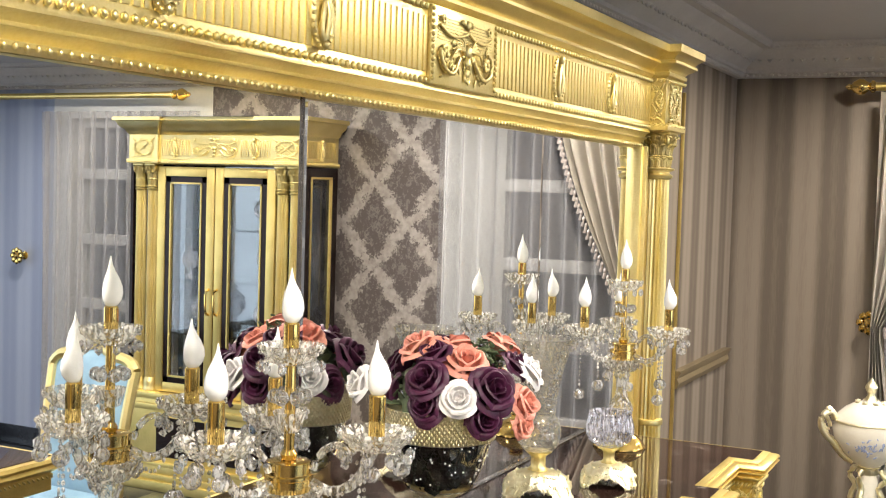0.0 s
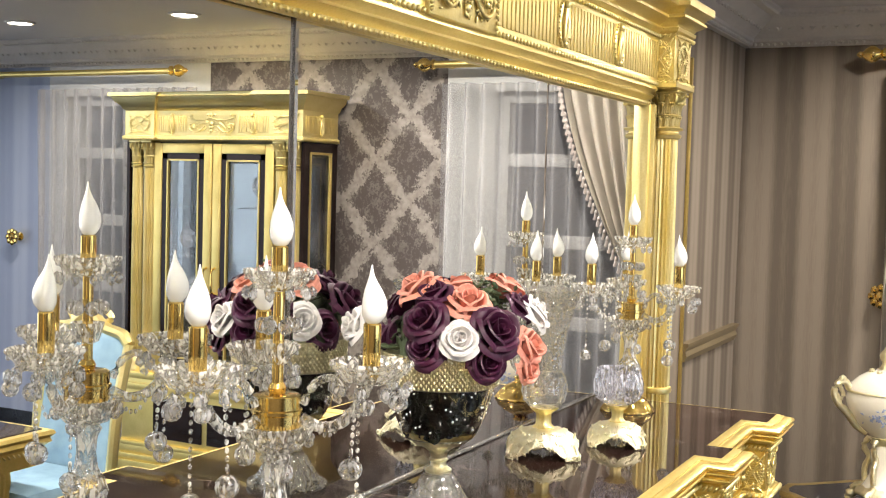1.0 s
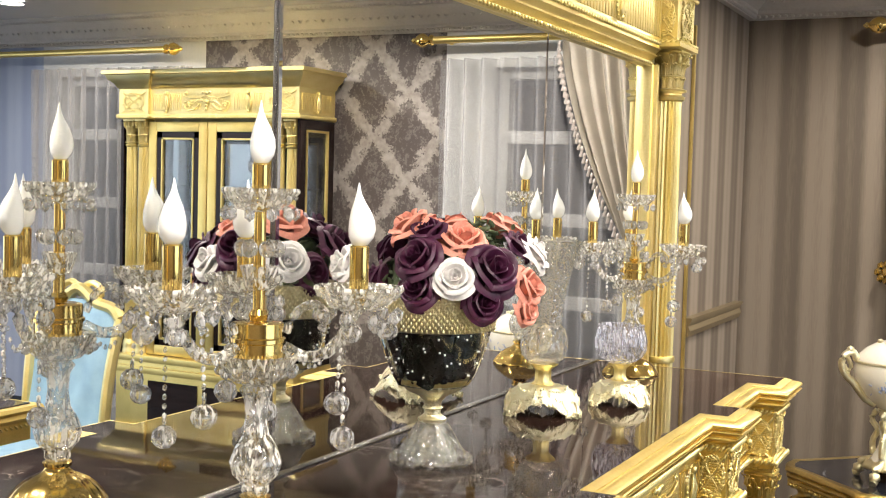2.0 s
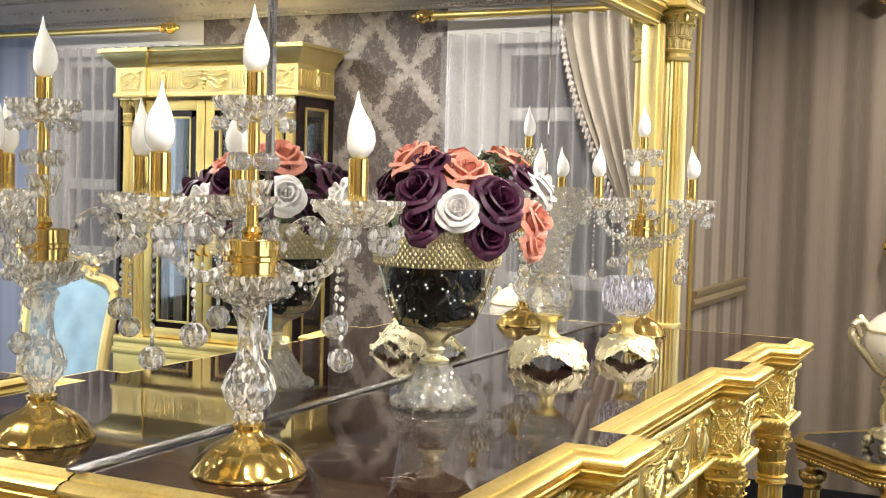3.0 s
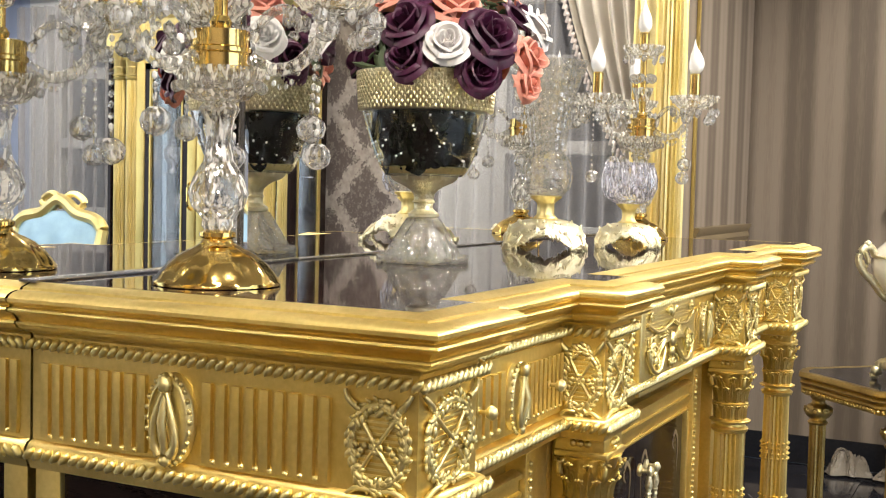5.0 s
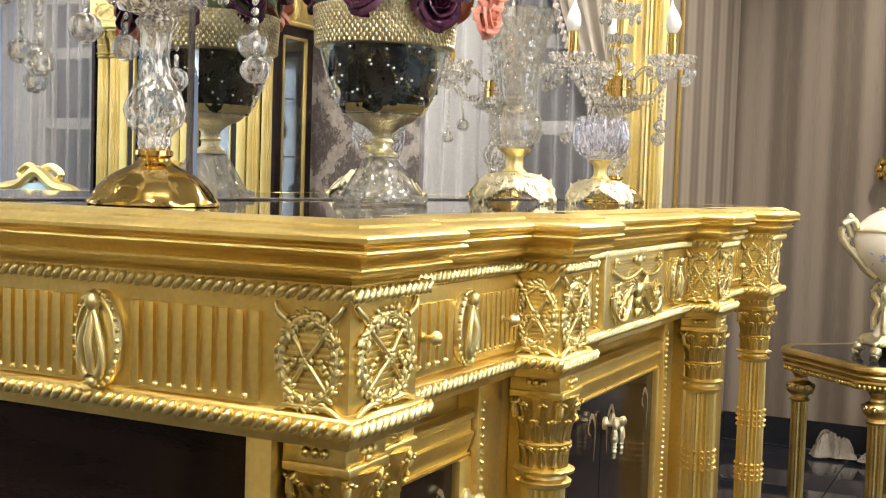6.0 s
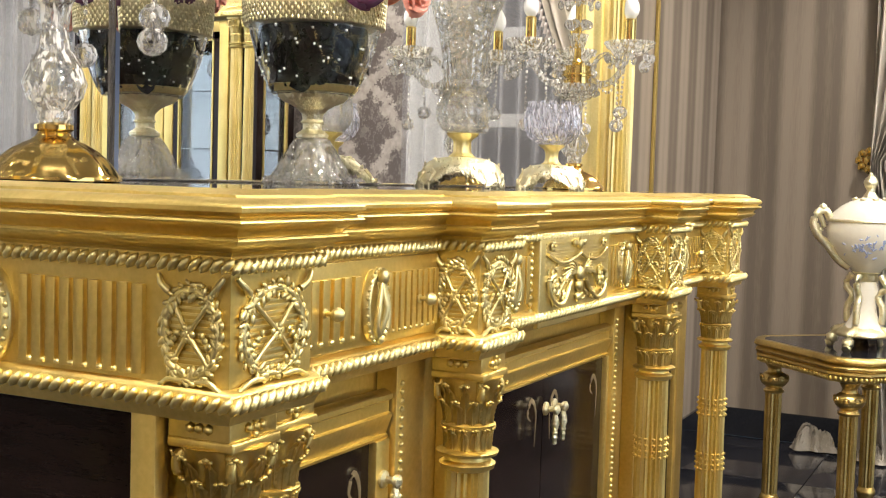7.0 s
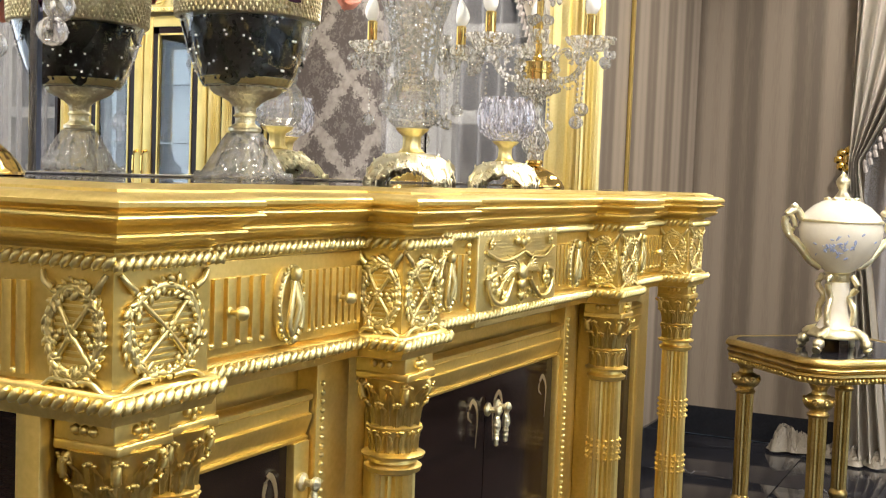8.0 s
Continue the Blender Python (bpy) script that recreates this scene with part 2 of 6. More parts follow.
def box(bm, x0, x1, y0, y1, z0, z1, bevel=0.0):
    b2 = bmesh.new()
    bmesh.ops.create_cube(b2, size=1, matrix=Matrix.LocRotScale(((x0 + x1) / 2, (y0 + y1) / 2, (z0 + z1) / 2), None, (abs(x1 - x0), abs(y1 - y0), abs(z1 - z0))))
    if bevel:
        bmesh.ops.bevel(b2, geom=b2.edges[:], offset=bevel, segments=2, affect="EDGES", profile=0.6)
    join(bm, b2)


def join(bm, other, m=None):
    vs = []
    for v in other.verts:
        vs.append(bm.verts.new(m @ v.co if m else v.co))
    other.verts.index_update()
    for f in other.faces:
        try:
            bm.faces.new([vs[v.index] for v in f.verts])
        except ValueError:
            pass
    other.free()


def lathe(bm, profile, segs=24, cx=0, cy=0, cz=0, flutes=0, depth=0.0, lobes=None, cap=True):
    """Revolves (radius, height) pairs; flutes cut the radius, lobes scale it by angle and height."""
    rings = []
    for r, z in profile:
        ringv = []
        for i in range(segs):
            a = 2 * math.pi * i / segs
            rr = r
            if flutes:
                rr -= depth * abs(math.sin(a * flutes / 2)) ** 1.5
            if lobes:
                rr *= lobes(a, z)
            ringv.append(bm.verts.new((cx + rr * math.cos(a), cy + rr * math.sin(a), cz + z)))
        rings.append(ringv)
    for p, q in zip(rings, rings[1:]):
        for i in range(segs):
            bm.faces.new((p[i], p[(i + 1) % segs], q[(i + 1) % segs], q[i]))
    if cap:
        bm.faces.new(list(reversed(rings[0])))
        bm.faces.new(rings[-1])


def ball(bm, c, r, sub=1, scale=(1, 1, 1), m=None):
    mm = Matrix.LocRotScale(c, None, Vector(scale) * r)
    if m:
        mm = m @ mm
    b2 = bmesh.new()
    bmesh.ops.create_icosphere(b2, subdivisions=sub, radius=1)
    join(bm, b2, mm)


def tube(bm, pts, r, sides=6, taper=None, closed=False):
    pts = [Vector(p) for p in pts]
    n = len(pts)
    rings = []
    for i, p in enumerate(pts):
        if closed:
            d = pts[(i + 1) % n] - pts[i - 1]
        else:
            d = pts[min(i + 1, n - 1)] - pts[max(i - 1, 0)]
        d.normalize()
        ref = Vector((0, 0, 1)) if abs(d.z) < 0.9 else Vector((1, 0, 0))
        a = d.cross(ref).normalized()
        b2 = d.cross(a)
        rr = r * (taper(i / max(1, n - 1)) if taper else 1)
        rings.append([bm.verts.new(p + rr * (math.cos(2 * math.pi * k / sides) * a + math.sin(2 * math.pi * k / sides) * b2)) for k in range(sides)])
    for i in range(n if closed else n - 1):
        p, q = rings[i], rings[(i + 1) % n]
        for k in range(sides):
            bm.faces.new((p[k], p[(k + 1) % sides], q[(k + 1) % sides], q[k]))
    if not closed:
        bm.faces.new(list(reversed(rings[0])))
        bm.faces.new(rings[-1])


def curve_points(ctrl, n=16):
    """A Catmull-Rom line through the control points."""
    c = [Vector(p) for p in ctrl]
    c = [2 * c[0] - c[1]] + c + [2 * c[-1] - c[-2]]
    out = []
    spans = len(c) - 3
    for i in range(n + 1):
        s = min(i / n * spans, spans - 1e-6)
        k = int(s)
        t = s - k
        p0, p1, p2, p3 = c[k:k + 4]
        out.append(0.5 * (2 * p1 + (p2 - p0) * t + (2 * p0 - 5 * p1 + 4 * p2 - p3) * t * t + (3 * p1 - p0 - 3 * p2 + p3) * t ** 3))
    return out


def offset_path(path, d, closed=False):
    """Moves a plan line out to its right by d, with mitred corners."""
    n = len(path)
    out = []
    for i in range(n):
        norms = []
        for j in ((i - 1) % n, i):
            if not closed and (j == n - 1 or (i == 0 and j == n - 1)):
                continue
            p, q = path[j], path[(j + 1) % n]
            l = math.hypot(q[0] - p[0], q[1] - p[1])
            norms.append(((q[1] - p[1]) / l, -(q[0] - p[0]) / l))
        if not closed and i == 0:
            norms = norms[-1:]
        if len(norms) == 1:
            m, k = norms[0], 1
        else:
            m = (norms[0][0] + norms[1][0], norms[0][1] + norms[1][1])
            k = 2 / (m[0] ** 2 + m[1] ** 2)
            m = (m[0] * k, m[1] * k)
        out.append((path[i][0] + m[0] * d, path[i][1] + m[1] * d))
    return out


def moulding(bm, path, profile, closed=False):
    """Sweeps (projection, height) pairs along a plan line."""
    lines = [[bm.verts.new((x, y, z)) for x, y in offset_path(path, d, closed)] for d, z in profile]
    n = len(path)
    for p, q in zip(lines, lines[1:]):
        for i in range(n if closed else n - 1):
            j = (i + 1) % n
            bm.faces.new((p[i], p[j], q[j], q[i]))


def along(path, step, closed=False):
    """Evenly spaced places on a plan line, with the direction."""
    out = []
    n = len(path)
    for i in range(n if closed else n - 1):
        p, q = Vector(path[i]), Vector(path[(i + 1) % n])
        l = (q - p).length
        k = max(1, round(l / step))
        for j in range(k):
            out.append((p + (q - p) * ((j + 0.5) / k), (q - p) / l))
    return out


def rope(bm, path, z, r, step, twist=0.7):
    """A twisted rope moulding of slanting beads."""
    for p, d in along(path, step):
        ang = math.atan2(d.y, d.x)
        m = Matrix.Translation((p.x, p.y, z)) @ Matrix.Rotation(ang, 4, "Z") @ Matrix.Rotation(twist, 4, "Y")
        ball(bm, (0, 0, 0), r, 1, (0.55, 0.8, 1.25), m)


def slab(bm, outline, z0, z1):
    lo = [bm.verts.new((x, y, z0)) for x, y in outline]
    hi = [bm.verts.new((x, y, z1)) for x, y in outline]
    n = len(outline)
    for i in range(n):
        j = (i + 1) % n
        bm.faces.new((lo[i], lo[j], hi[j], hi[i]))
    for f in (bm.faces.new(hi), bm.faces.new(list(reversed(lo)))):
        bmesh.ops.triangulate(bm, faces=[f])


def B():
    return bmesh.new()


# ---- room ----
WALL_Y, FAR_X, NEAR_X, REAR_Y = 0.16, 4.72, -4.0, -7.0
WIN_Z0, WIN_Z1 = 0.0, 2.16
bm = B()
box(bm, NEAR_X, FAR_X, REAR_Y, WALL_Y, FLOOR - 0.12, FLOOR - 0.006)
floor_base = structure("floor", bm, FLOOR_STONE, "polished black marble tile floor with pale veins", "floor")
bm = B()
box(bm, NEAR_X, FAR_X, REAR_Y, WALL_Y, CEIL, CEIL + 0.15)
structure("ceiling", bm, CEILING, "pale grey painted ceiling with recessed downlights", "ceiling")
bm = B()
box(bm, NEAR_X - 0.15, FAR_X + 0.2, WALL_Y, WALL_Y + 0.2, FLOOR, CEIL + 0.15)
structure("wall_north", bm, STRIPE_X, "taupe striped satin wallpaper wall behind the mirror", "wall")
bm = B()
box(bm, NEAR_X - 0.2, NEAR_X, REAR_Y, WALL_Y, FLOOR, CEIL + 0.15)
structure("wall_west", bm, STRIPE_Y, "taupe striped wallpaper wall", "wall")
bm = B()
box(bm, NEAR_X, -2.2, REAR_Y - 0.2, REAR_Y, FLOOR, CEIL + 0.15)
box(bm, 3.4, FAR_X, REAR_Y - 0.2, REAR_Y, FLOOR, CEIL + 0.15)
box(bm, -2.2, 3.4, REAR_Y - 0.2, REAR_Y, 2.4, CEIL + 0.15)
structure("wall_south", bm, STRIPE_X, "unseen taupe wall with a wide opening behind the fill lamp", "wall")

# far wall, with two window openings
W1, W2 = (-1.5, -0.72), (-4.64, -3.6)
bm = B()
box(bm, FAR_X, FAR_X + 0.2, W1[1], WALL_Y, FLOOR, CEIL + 0.15)
structure("wall_east", bm, STRIPE_Y, "taupe striped satin wallpaper wall beside the window", "wall")
bm = B()
box(bm, FAR_X, FAR_X + 0.2, -3.45, -1.8, FLOOR, CEIL + 0.15)
structure("wall_east_damask", bm, DAMASK, "dark taupe and silver damask wallpaper between the windows", "wall")
bm = B()
box(bm, FAR_X, FAR_X + 0.2, REAR_Y, -4.8, FLOOR, CEIL + 0.15)
structure("wall_east_rear", bm, STRIPE_BLUE, "pale blue striped wallpaper wall beside the window", "wall")
bm = B()
for w in (W1, W2):
    box(bm, FAR_X, FAR_X + 0.2, w[0], w[1], FLOOR, WIN_Z0)
    box(bm, FAR_X, FAR_X + 0.2, w[0], w[1], WIN_Z1, CEIL + 0.15)
for y0, y1 in ((-1.8, W1[0]), (W2[1], -3.45), (-4.8, W2[0])):
    box(bm, FAR_X, FAR_X + 0.2, y0, y1, FLOOR, CEIL + 0.15)
structure("wall_east_sills", bm, WHITE_PAINT, "white painted wall above and below the windows", "wall")
bm = B()
box(bm, FAR_X + 0.9, FAR_X + 1.0, -6.5, 1.5, -2, 4)
structure("backdrop", bm, OUTSIDE, "plain grey plaster wall outside the windows", "backdrop")

for i, w in enumerate((W1, W2)):
    win = thing("window_%d" % (i + 1), "white framed window behind voile curtains", "window", FAR_X + 0.1, 0, 0)
    win["kind"] = "structure"
    bm = B()
    for y0, y1, z0, z1 in ((w[0], w[0] + 0.06, WIN_Z0, WIN_Z1), (w[1] - 0.06, w[1], WIN_Z0, WIN_Z1), (w[0] + 0.06, w[1] - 0.06, WIN_Z0, WIN_Z0 + 0.06), (w[0] + 0.06, w[1] - 0.06, WIN_Z1 - 0.06, WIN_Z1)):
        box(bm, -0.04, 0.04, y0, y1, z0, z1)
    part("window_frame", bm, WHITE_PAINT, win)
    for zz in (0.45, 0.895, 1.34, 1.785):
        bm = B()
        box(bm, -0.05, 0.03, w[0] + 0.06, w[1] - 0.06, zz - 0.035, zz + 0.035, 0.004)
        part("glazing_bar", bm, WHITE_PAINT, win)
    zs = [WIN_Z0 + 0.06, 0.45, 0.895, 1.34, 1.785, WIN_Z1 - 0.06]
    for za, zb in zip(zs, zs[1:]):
        bm = B()
        box(bm, 0.0, 0.006, w[0] + 0.06, w[1] - 0.06, za + 0.03, zb - 0.03)
        part("pane", bm, CLEAR, win).visible_shadow = False

# crown moulding round the room
ROOM = [(NEAR_X, WALL_Y), (FAR_X, WALL_Y), (FAR_X, REAR_Y), (NEAR_X, REAR_Y)]
bm = B()
moulding(bm, ROOM, [(0.0, 2.36), (0.03, 2.36), (0.035, 2.375), (0.05, 2.385), (0.05, 2.4), (0.07, 2.42), (0.11, 2.45), (0.15, 2.48), (0.155, 2.49), (0.19, 2.495), (0.21, 2.512), (0.21, CEIL)], True)
crown = structure("crown_moulding", bm, PLASTER, "beaded plaster crown moulding in pale taupe", "moulding")
bm = B()
for line, zz, r in ((offset_path(ROOM, 0.036, True), 2.372, 0.011), (offset_path(ROOM, 0.19, True), 2.5, 0.011)):
    for p, d in along(line[:3], 0.032):
        ball(bm, (p.x, p.y, zz), r, 1)
part("bead_row", bm, PLASTER, crown, "small plaster beads")
bm = B()
for p, d in along(offset_path(ROOM, 0.1, True)[:3], 0.16):
    a = math.atan2(d.y, d.x)
    m = Matrix.Translation((p.x, p.y, 2.445)) @ Matrix.Rotation(a, 4, "Z")
    for s in (-1, 1):
        tube(bm, [m @ Vector(q) for q in curve_points([(0, 0, -0.015), (0.03 * s, 0, 0.02), (0.06 * s, 0, 0.005), (0.045 * s, 0, -0.012)], 6)], 0.006, 4)
part("leaf_row", bm, PLASTER, crown, "moulded plaster scrolls")

bm = B()
for path in ([(2.9, WALL_Y), (FAR_X, WALL_Y)], [(FAR_X, WALL_Y), (FAR_X, W1[1])], [(FAR_X, W1[0]), (FAR_X, W2[1])], [(FAR_X, W2[0]), (FAR_X, REAR_Y)]):
    moulding(bm, path, [(0.0, FLOOR + 0.13), (0.012, FLOOR + 0.13), (0.012, FLOOR), (0, FLOOR)])
structure("baseboard", bm, SKIRTING, "glossy black stone skirting", "baseboard")

bm = B()
moulding(bm, [(3.686, WALL_Y), (4.66, WALL_Y)], [(0, 0.905), (0.02, 0.905), (0.03, 0.93), (0.022, 0.95), (0.036, 0.975), (0.036, 0.985), (0, 0.985)])
for x in (3.686, 4.66):
    bm.faces.new([v for v in bm.verts if abs(v.co.x - x) < 1e-4])
structure("dado_rail", bm, TRIM, "muted gold dado rail across striped wallpaper", "trim")
bm = B()
box(bm, 3.664, 3.685, WALL_Y - 0.014, WALL_Y, FLOOR + 0.13, 2.2, 0.004)
structure("trim", bm, GOLD, "thin upright gold wall moulding", "trim")

# downlights
for lx, ly in LIGHT_SPOTS:
    d = thing("downlight", "small round white recessed ceiling downlight, lit", "downlight", lx, ly, CEIL, 0, "ceiling downlights")
    bm = B()
    lathe(bm, [(0.078, 0.0), (0.09, 0.0), (0.09, -0.006), (0.072, -0.01), (0.068, 0.0)], 24, cap=False)
    part("trim_ring", bm, WHITE_PAINT, d)
    bm = B()
    lathe(bm, [(0.07, -0.001), (0.07, -0.004)], 24)
    part("diffuser", bm, LIT, d)


# ---- carved ornament, each in a plane: x across, z up, y towards the viewer is minus ----
def wreath(bm, m, w, h):
    """A low laurel wreath over two crossed torches, with ribbon ends, on a finely hatched ground."""
    m = m @ Matrix.Diagonal((1, 0.72, 1, 1))
    n = 30
    for i in range(n):
        a = 2 * math.pi * i / n
        p = Vector((0.4 * w * math.cos(a), 0, 0.4 * h * math.sin(a)))
        for s in (-1, 0, 1):
            q = p * (1 + 0.13 * s + random.uniform(-0.06, 0.06)) + Vector((0, -0.003 - random.uniform(0, 0.003), 0))
            mm = m @ Matrix.Translation(q) @ Matrix.Rotation(-a + (0.7 + random.uniform(-0.6, 0.6)) * s, 4, "Y")
            ball(bm, (0, 0, 0), random.uniform(0.034, 0.06) * h, 1, (random.uniform(0.5, 0.75), 0.7, random.uniform(1.0, 1.5)), mm)
    for s in (-1, 1):
        tube(bm, [m @ Vector(p) for p in ((-0.3 * w * s, -0.003, -0.31 * h), (0, -0.009, 0), (0.3 * w * s, -0.003, 0.31 * h))], 0.023 * h, 6)
        tube(bm, [m @ Vector(p) for p in curve_points([(0.34 * w * s, -0.004, 0.37 * h), (0.42 * w * s, -0.008, 0.43 * h), (0.49 * w * s, -0.004, 0.52 * h)], 5)], 0.034 * h, 5, lambda t: 1.2 - 0.5 * t)
        tube(bm, [m @ Vector(p) for p in curve_points([(0.1 * w * s, -0.004, -0.43 * h), (0.3 * w * s, -0.006, -0.42 * h), (0.46 * w * s, -0.004, -0.5 * h)], 5)], 0.03 * h, 5)
        for k in range(3):
            ball(bm, (0, 0, 0), 0.04 * h, 1, (1, 0.8, 1), m @ Matrix.Translation(((0.28 - 0.05 * k) * w * s, -0.006, (-0.1 + 0.05 * k) * h)))
    tube(bm, [m @ Vector((0.4 * w * math.cos(0.2617994 * i), 0.0, 0.4 * h * math.sin(0.2617994 * i))) for i in range(25)], 0.05 * h, 6)
    for i in range(6):
        a = math.pi * i / 3
        ball(bm, (0, 0, 0), 0.04 * h, 1, (1, 0.7, 1), m @ Matrix.Translation((0.06 * w * math.cos(a), -0.009, 0.06 * h * math.sin(a))))
    for k in range(13):
        z = (k - 6) * 0.058 * h
        half = 0.36 * w * math.sqrt(max(0.0, 1 - (z / (0.4 * h)) ** 2))
        if half > 0.03 * w:
            box(hatch := B(), -half, half, -0.0022, 0.001, z - 0.012 * h, z + 0.012 * h)
            join(bm, hatch, m)


def medallion_shapes(bm, m, w, h):
    n = 26
    for i in range(n):
        a = 2 * math.pi * i / n
        ball(bm, (0, 0, 0), 0.035 * h, 1, (1, 0.8, 1), m @ Matrix.Translation((0.46 * w * math.cos(a), -0.004, 0.47 * h * math.sin(a))))
    b2 = B()
    lathe(b2, [(0.38, 0.0), (0.4, 0.006), (0.44, 0.005), (0.46, 0.0)], 24, cap=False)
    join(bm, b2, m @ Matrix.Diagonal((w, 1, h, 1)) @ Matrix.Rotation(radians(90), 4, "X"))
    for s in (-1, 1):
        tube(bm, [m @ Vector(p) for p in curve_points([(0.03 * w * s, -0.01, 0.3 * h), (0.2 * w * s, -0.012, 0.0), (0.22 * w * s, -0.01, -0.25 * h), (0.1 * w * s, -0.008, -0.36 * h)], 8)], 0.06 * h, 5, lambda t: 0.5 + t * 0.5)
    tube(bm, [m @ Vector(p) for p in ((0, -0.006, 0.3 * h), (0, -0.016, 0.0), (0, -0.008, -0.34 * h))], 0.05 * h, 6)
    ball(bm, (0, 0, 0), 0.1 * h, 1, (0.9, 0.9, 1.2), m @ Matrix.Translation((0, -0.01, 0.38 * h)))
    ball(bm, (0, 0, 0), 0.075 * h, 1, (1, 0.9, 1), m @ Matrix.Translation((0, -0.008, -0.42 * h)))


def garland_shapes(bm, m, w, h):
    """A winged shell over a swag, with rosettes and ribbons."""
    m = m @ Matrix.Diagonal((1, 0.7, 1, 1))
    for s in (-1, 1):
        for k in range(7):
            a = 0.15 + k * 0.16
            tube(bm, [m @ Vector(p) for p in curve_points([(0.05 * w * s, -0.006, 0.02 * h), (s * (0.1 + 0.02 * k) * w, -0.012, (0.16 - 0.03 * k) * h), (s * (0.2 + 0.016 * k) * w, -0.004, (0.24 - 0.08 * k) * h)], 6)], 0.02 * h, 6, lambda t: 1.2 - 0.8 * t)
        tube(bm, [m @ Vector(p) for p in curve_points([(0.46 * w * s, -0.004, 0.3 * h), (0.3 * w * s, -0.008, 0.18 * h), (0.12 * w * s, -0.008, 0.2 * h), (0, -0.01, 0.28 * h)], 10)], 0.026 * h, 5)
        tube(bm, [m @ Vector(p) for p in curve_points([(0.12 * w * s, -0.004, -0.1 * h), (0.25 * w * s, -0.01, -0.36 * h), (0.4 * w * s, -0.01, -0.3 * h), (0.45 * w * s, -0.006, -0.05 * h), (0.36 * w * s, -0.008, 0.02 * h)], 12)], 0.035 * h, 5)
        for cx, cz, r in ((0.36, -0.12, 0.11), (0.4, 0.4, 0.07), (0.22, -0.3, 0.08)):
            for i in range(6):
                a = math.pi * i / 3
                ball(bm, (0, 0, 0), r * h * 0.55, 1, (1, 0.6, 1), m @ Matrix.Translation((s * cx * w + 0.6 * r * h * math.cos(a), -0.006, cz * h + 0.6 * r * h * math.sin(a))))
            ball(bm, (0, 0, 0), r * h * 0.45, 1, (1, 1, 1), m @ Matrix.Translation((s * cx * w, -0.01, cz * h)))
    for k in range(8):
        box(bm2 := B(), -0.47 * w, 0.47 * w, -0.0015, 0.002, (0.1 + 0.045 * k) * h, (0.118 + 0.045 * k) * h)
        join(bm, bm2, m)
    for k in range(46):
        px, pz = random.uniform(-0.45, 0.45), random.uniform(-0.45, 0.12)
        mm = m @ Matrix.Translation((px * w, -0.003, pz * h)) @ Matrix.Rotation(random.uniform(-1.5, 1.5), 4, "Y")
        ball(bm, (0, 0, 0), random.uniform(0.035, 0.06) * h, 1, (0.45, 0.6, 1.5), mm)
    for z, r in ((0.4, 0.09), (0.0, 0.13), (-0.16, 0.1), (-0.32, 0.08)):
        ball(bm, (0, 0, 0), r * h, 1, (1.1, 0.8, 1), m @ Matrix.Translation((0, -0.006, z * h)))
    for s in (-1, 1):
        ball(bm, (0, 0, 0), 0.07 * h, 1, (1.3, 0.7, 0.8), m @ Matrix.Translation((0.07 * w * s, -0.006, 0.42 * h)))


RIBS = {}


def flute_panel(parent, material, m, w, h, n, t=0.0055):
    """Raised ribs with sunk flutes between them, each rib a part on one shared mesh."""
    pitch = w / n
    key = (round(pitch, 4), round(h, 4), material.name)
    for i in range(n + 1):
        at = m @ Matrix.Translation((-w / 2 + i * pitch, 0, 0))
        if key not in RIBS:
            b2 = B()
            box(b2, -pitch * 0.33, pitch * 0.33, -t, 0.002, -h / 2, h / 2, min(0.0015, pitch * 0.1))
            RIBS[key] = part("rib", b2, material, parent)
            RIBS[key].matrix_basis = at
        else:
            clone(RIBS[key], "rib", at, parent)


def flute_beads(bm, m, w, h, n):
    pitch = w / n
    for i in range(n):
        ball(bm, (0, 0, 0), pitch * 0.22, 1, (1, 1, 0.8), m @ Matrix.Translation((-w / 2 + (i + 0.5) * pitch, -0.002, -h / 2 + pitch * 0.15)))


def leaf(bm, m, w, h, curl):
    """One acanthus leaf: x outwards, z up, with notched edges, a raised rib and its tip rolled outwards."""
    b2 = B()
    rows = []
    for j in range(12):
        t = j / 11
        half = w * (0.62 + 0.42 * math.sin(math.pi * t)) * (1 - 0.6 * t ** 4) * (1 - 0.26 * (j % 2))
        out = curl * (0.25 * t + 0.75 * t ** 4)
        z = h * (t - 0.3 * max(0.0, t - 0.72) ** 1.2)
        rows.append([b2.verts.new((out + 0.5 * w * (1 - abs(v)) ** 0.8 + (0.2 * w if abs(v) == 0.5 else 0.0) * (j % 2) - 0.1 * w * (abs(v) == 0.25), half * v, z - 0.06 * h * abs(v))) for v in (-1, -0.5, -0.25, 0, 0.25, 0.5, 1)])
    for p, q in zip(rows, rows[1:]):
        for i in range(6):
            b2.faces.new((p[i], p[i + 1], q[i + 1], q[i]))
    bmesh.ops.solidify(b2, geom=b2.faces[:], thickness=0.2 * w)
    for s in (-0.45, 0.45):
        ball(b2, (curl * 1.0 + 0.16 * w, s * w, h * 0.9), w * 0.34, 1, (0.8, 1.0, 0.8))
    ball(b2, (curl * 1.02 + 0.24 * w, 0, h * 0.94), w * 0.38, 1, (0.8, 1.1, 0.7))
    join(bm, b2, m)


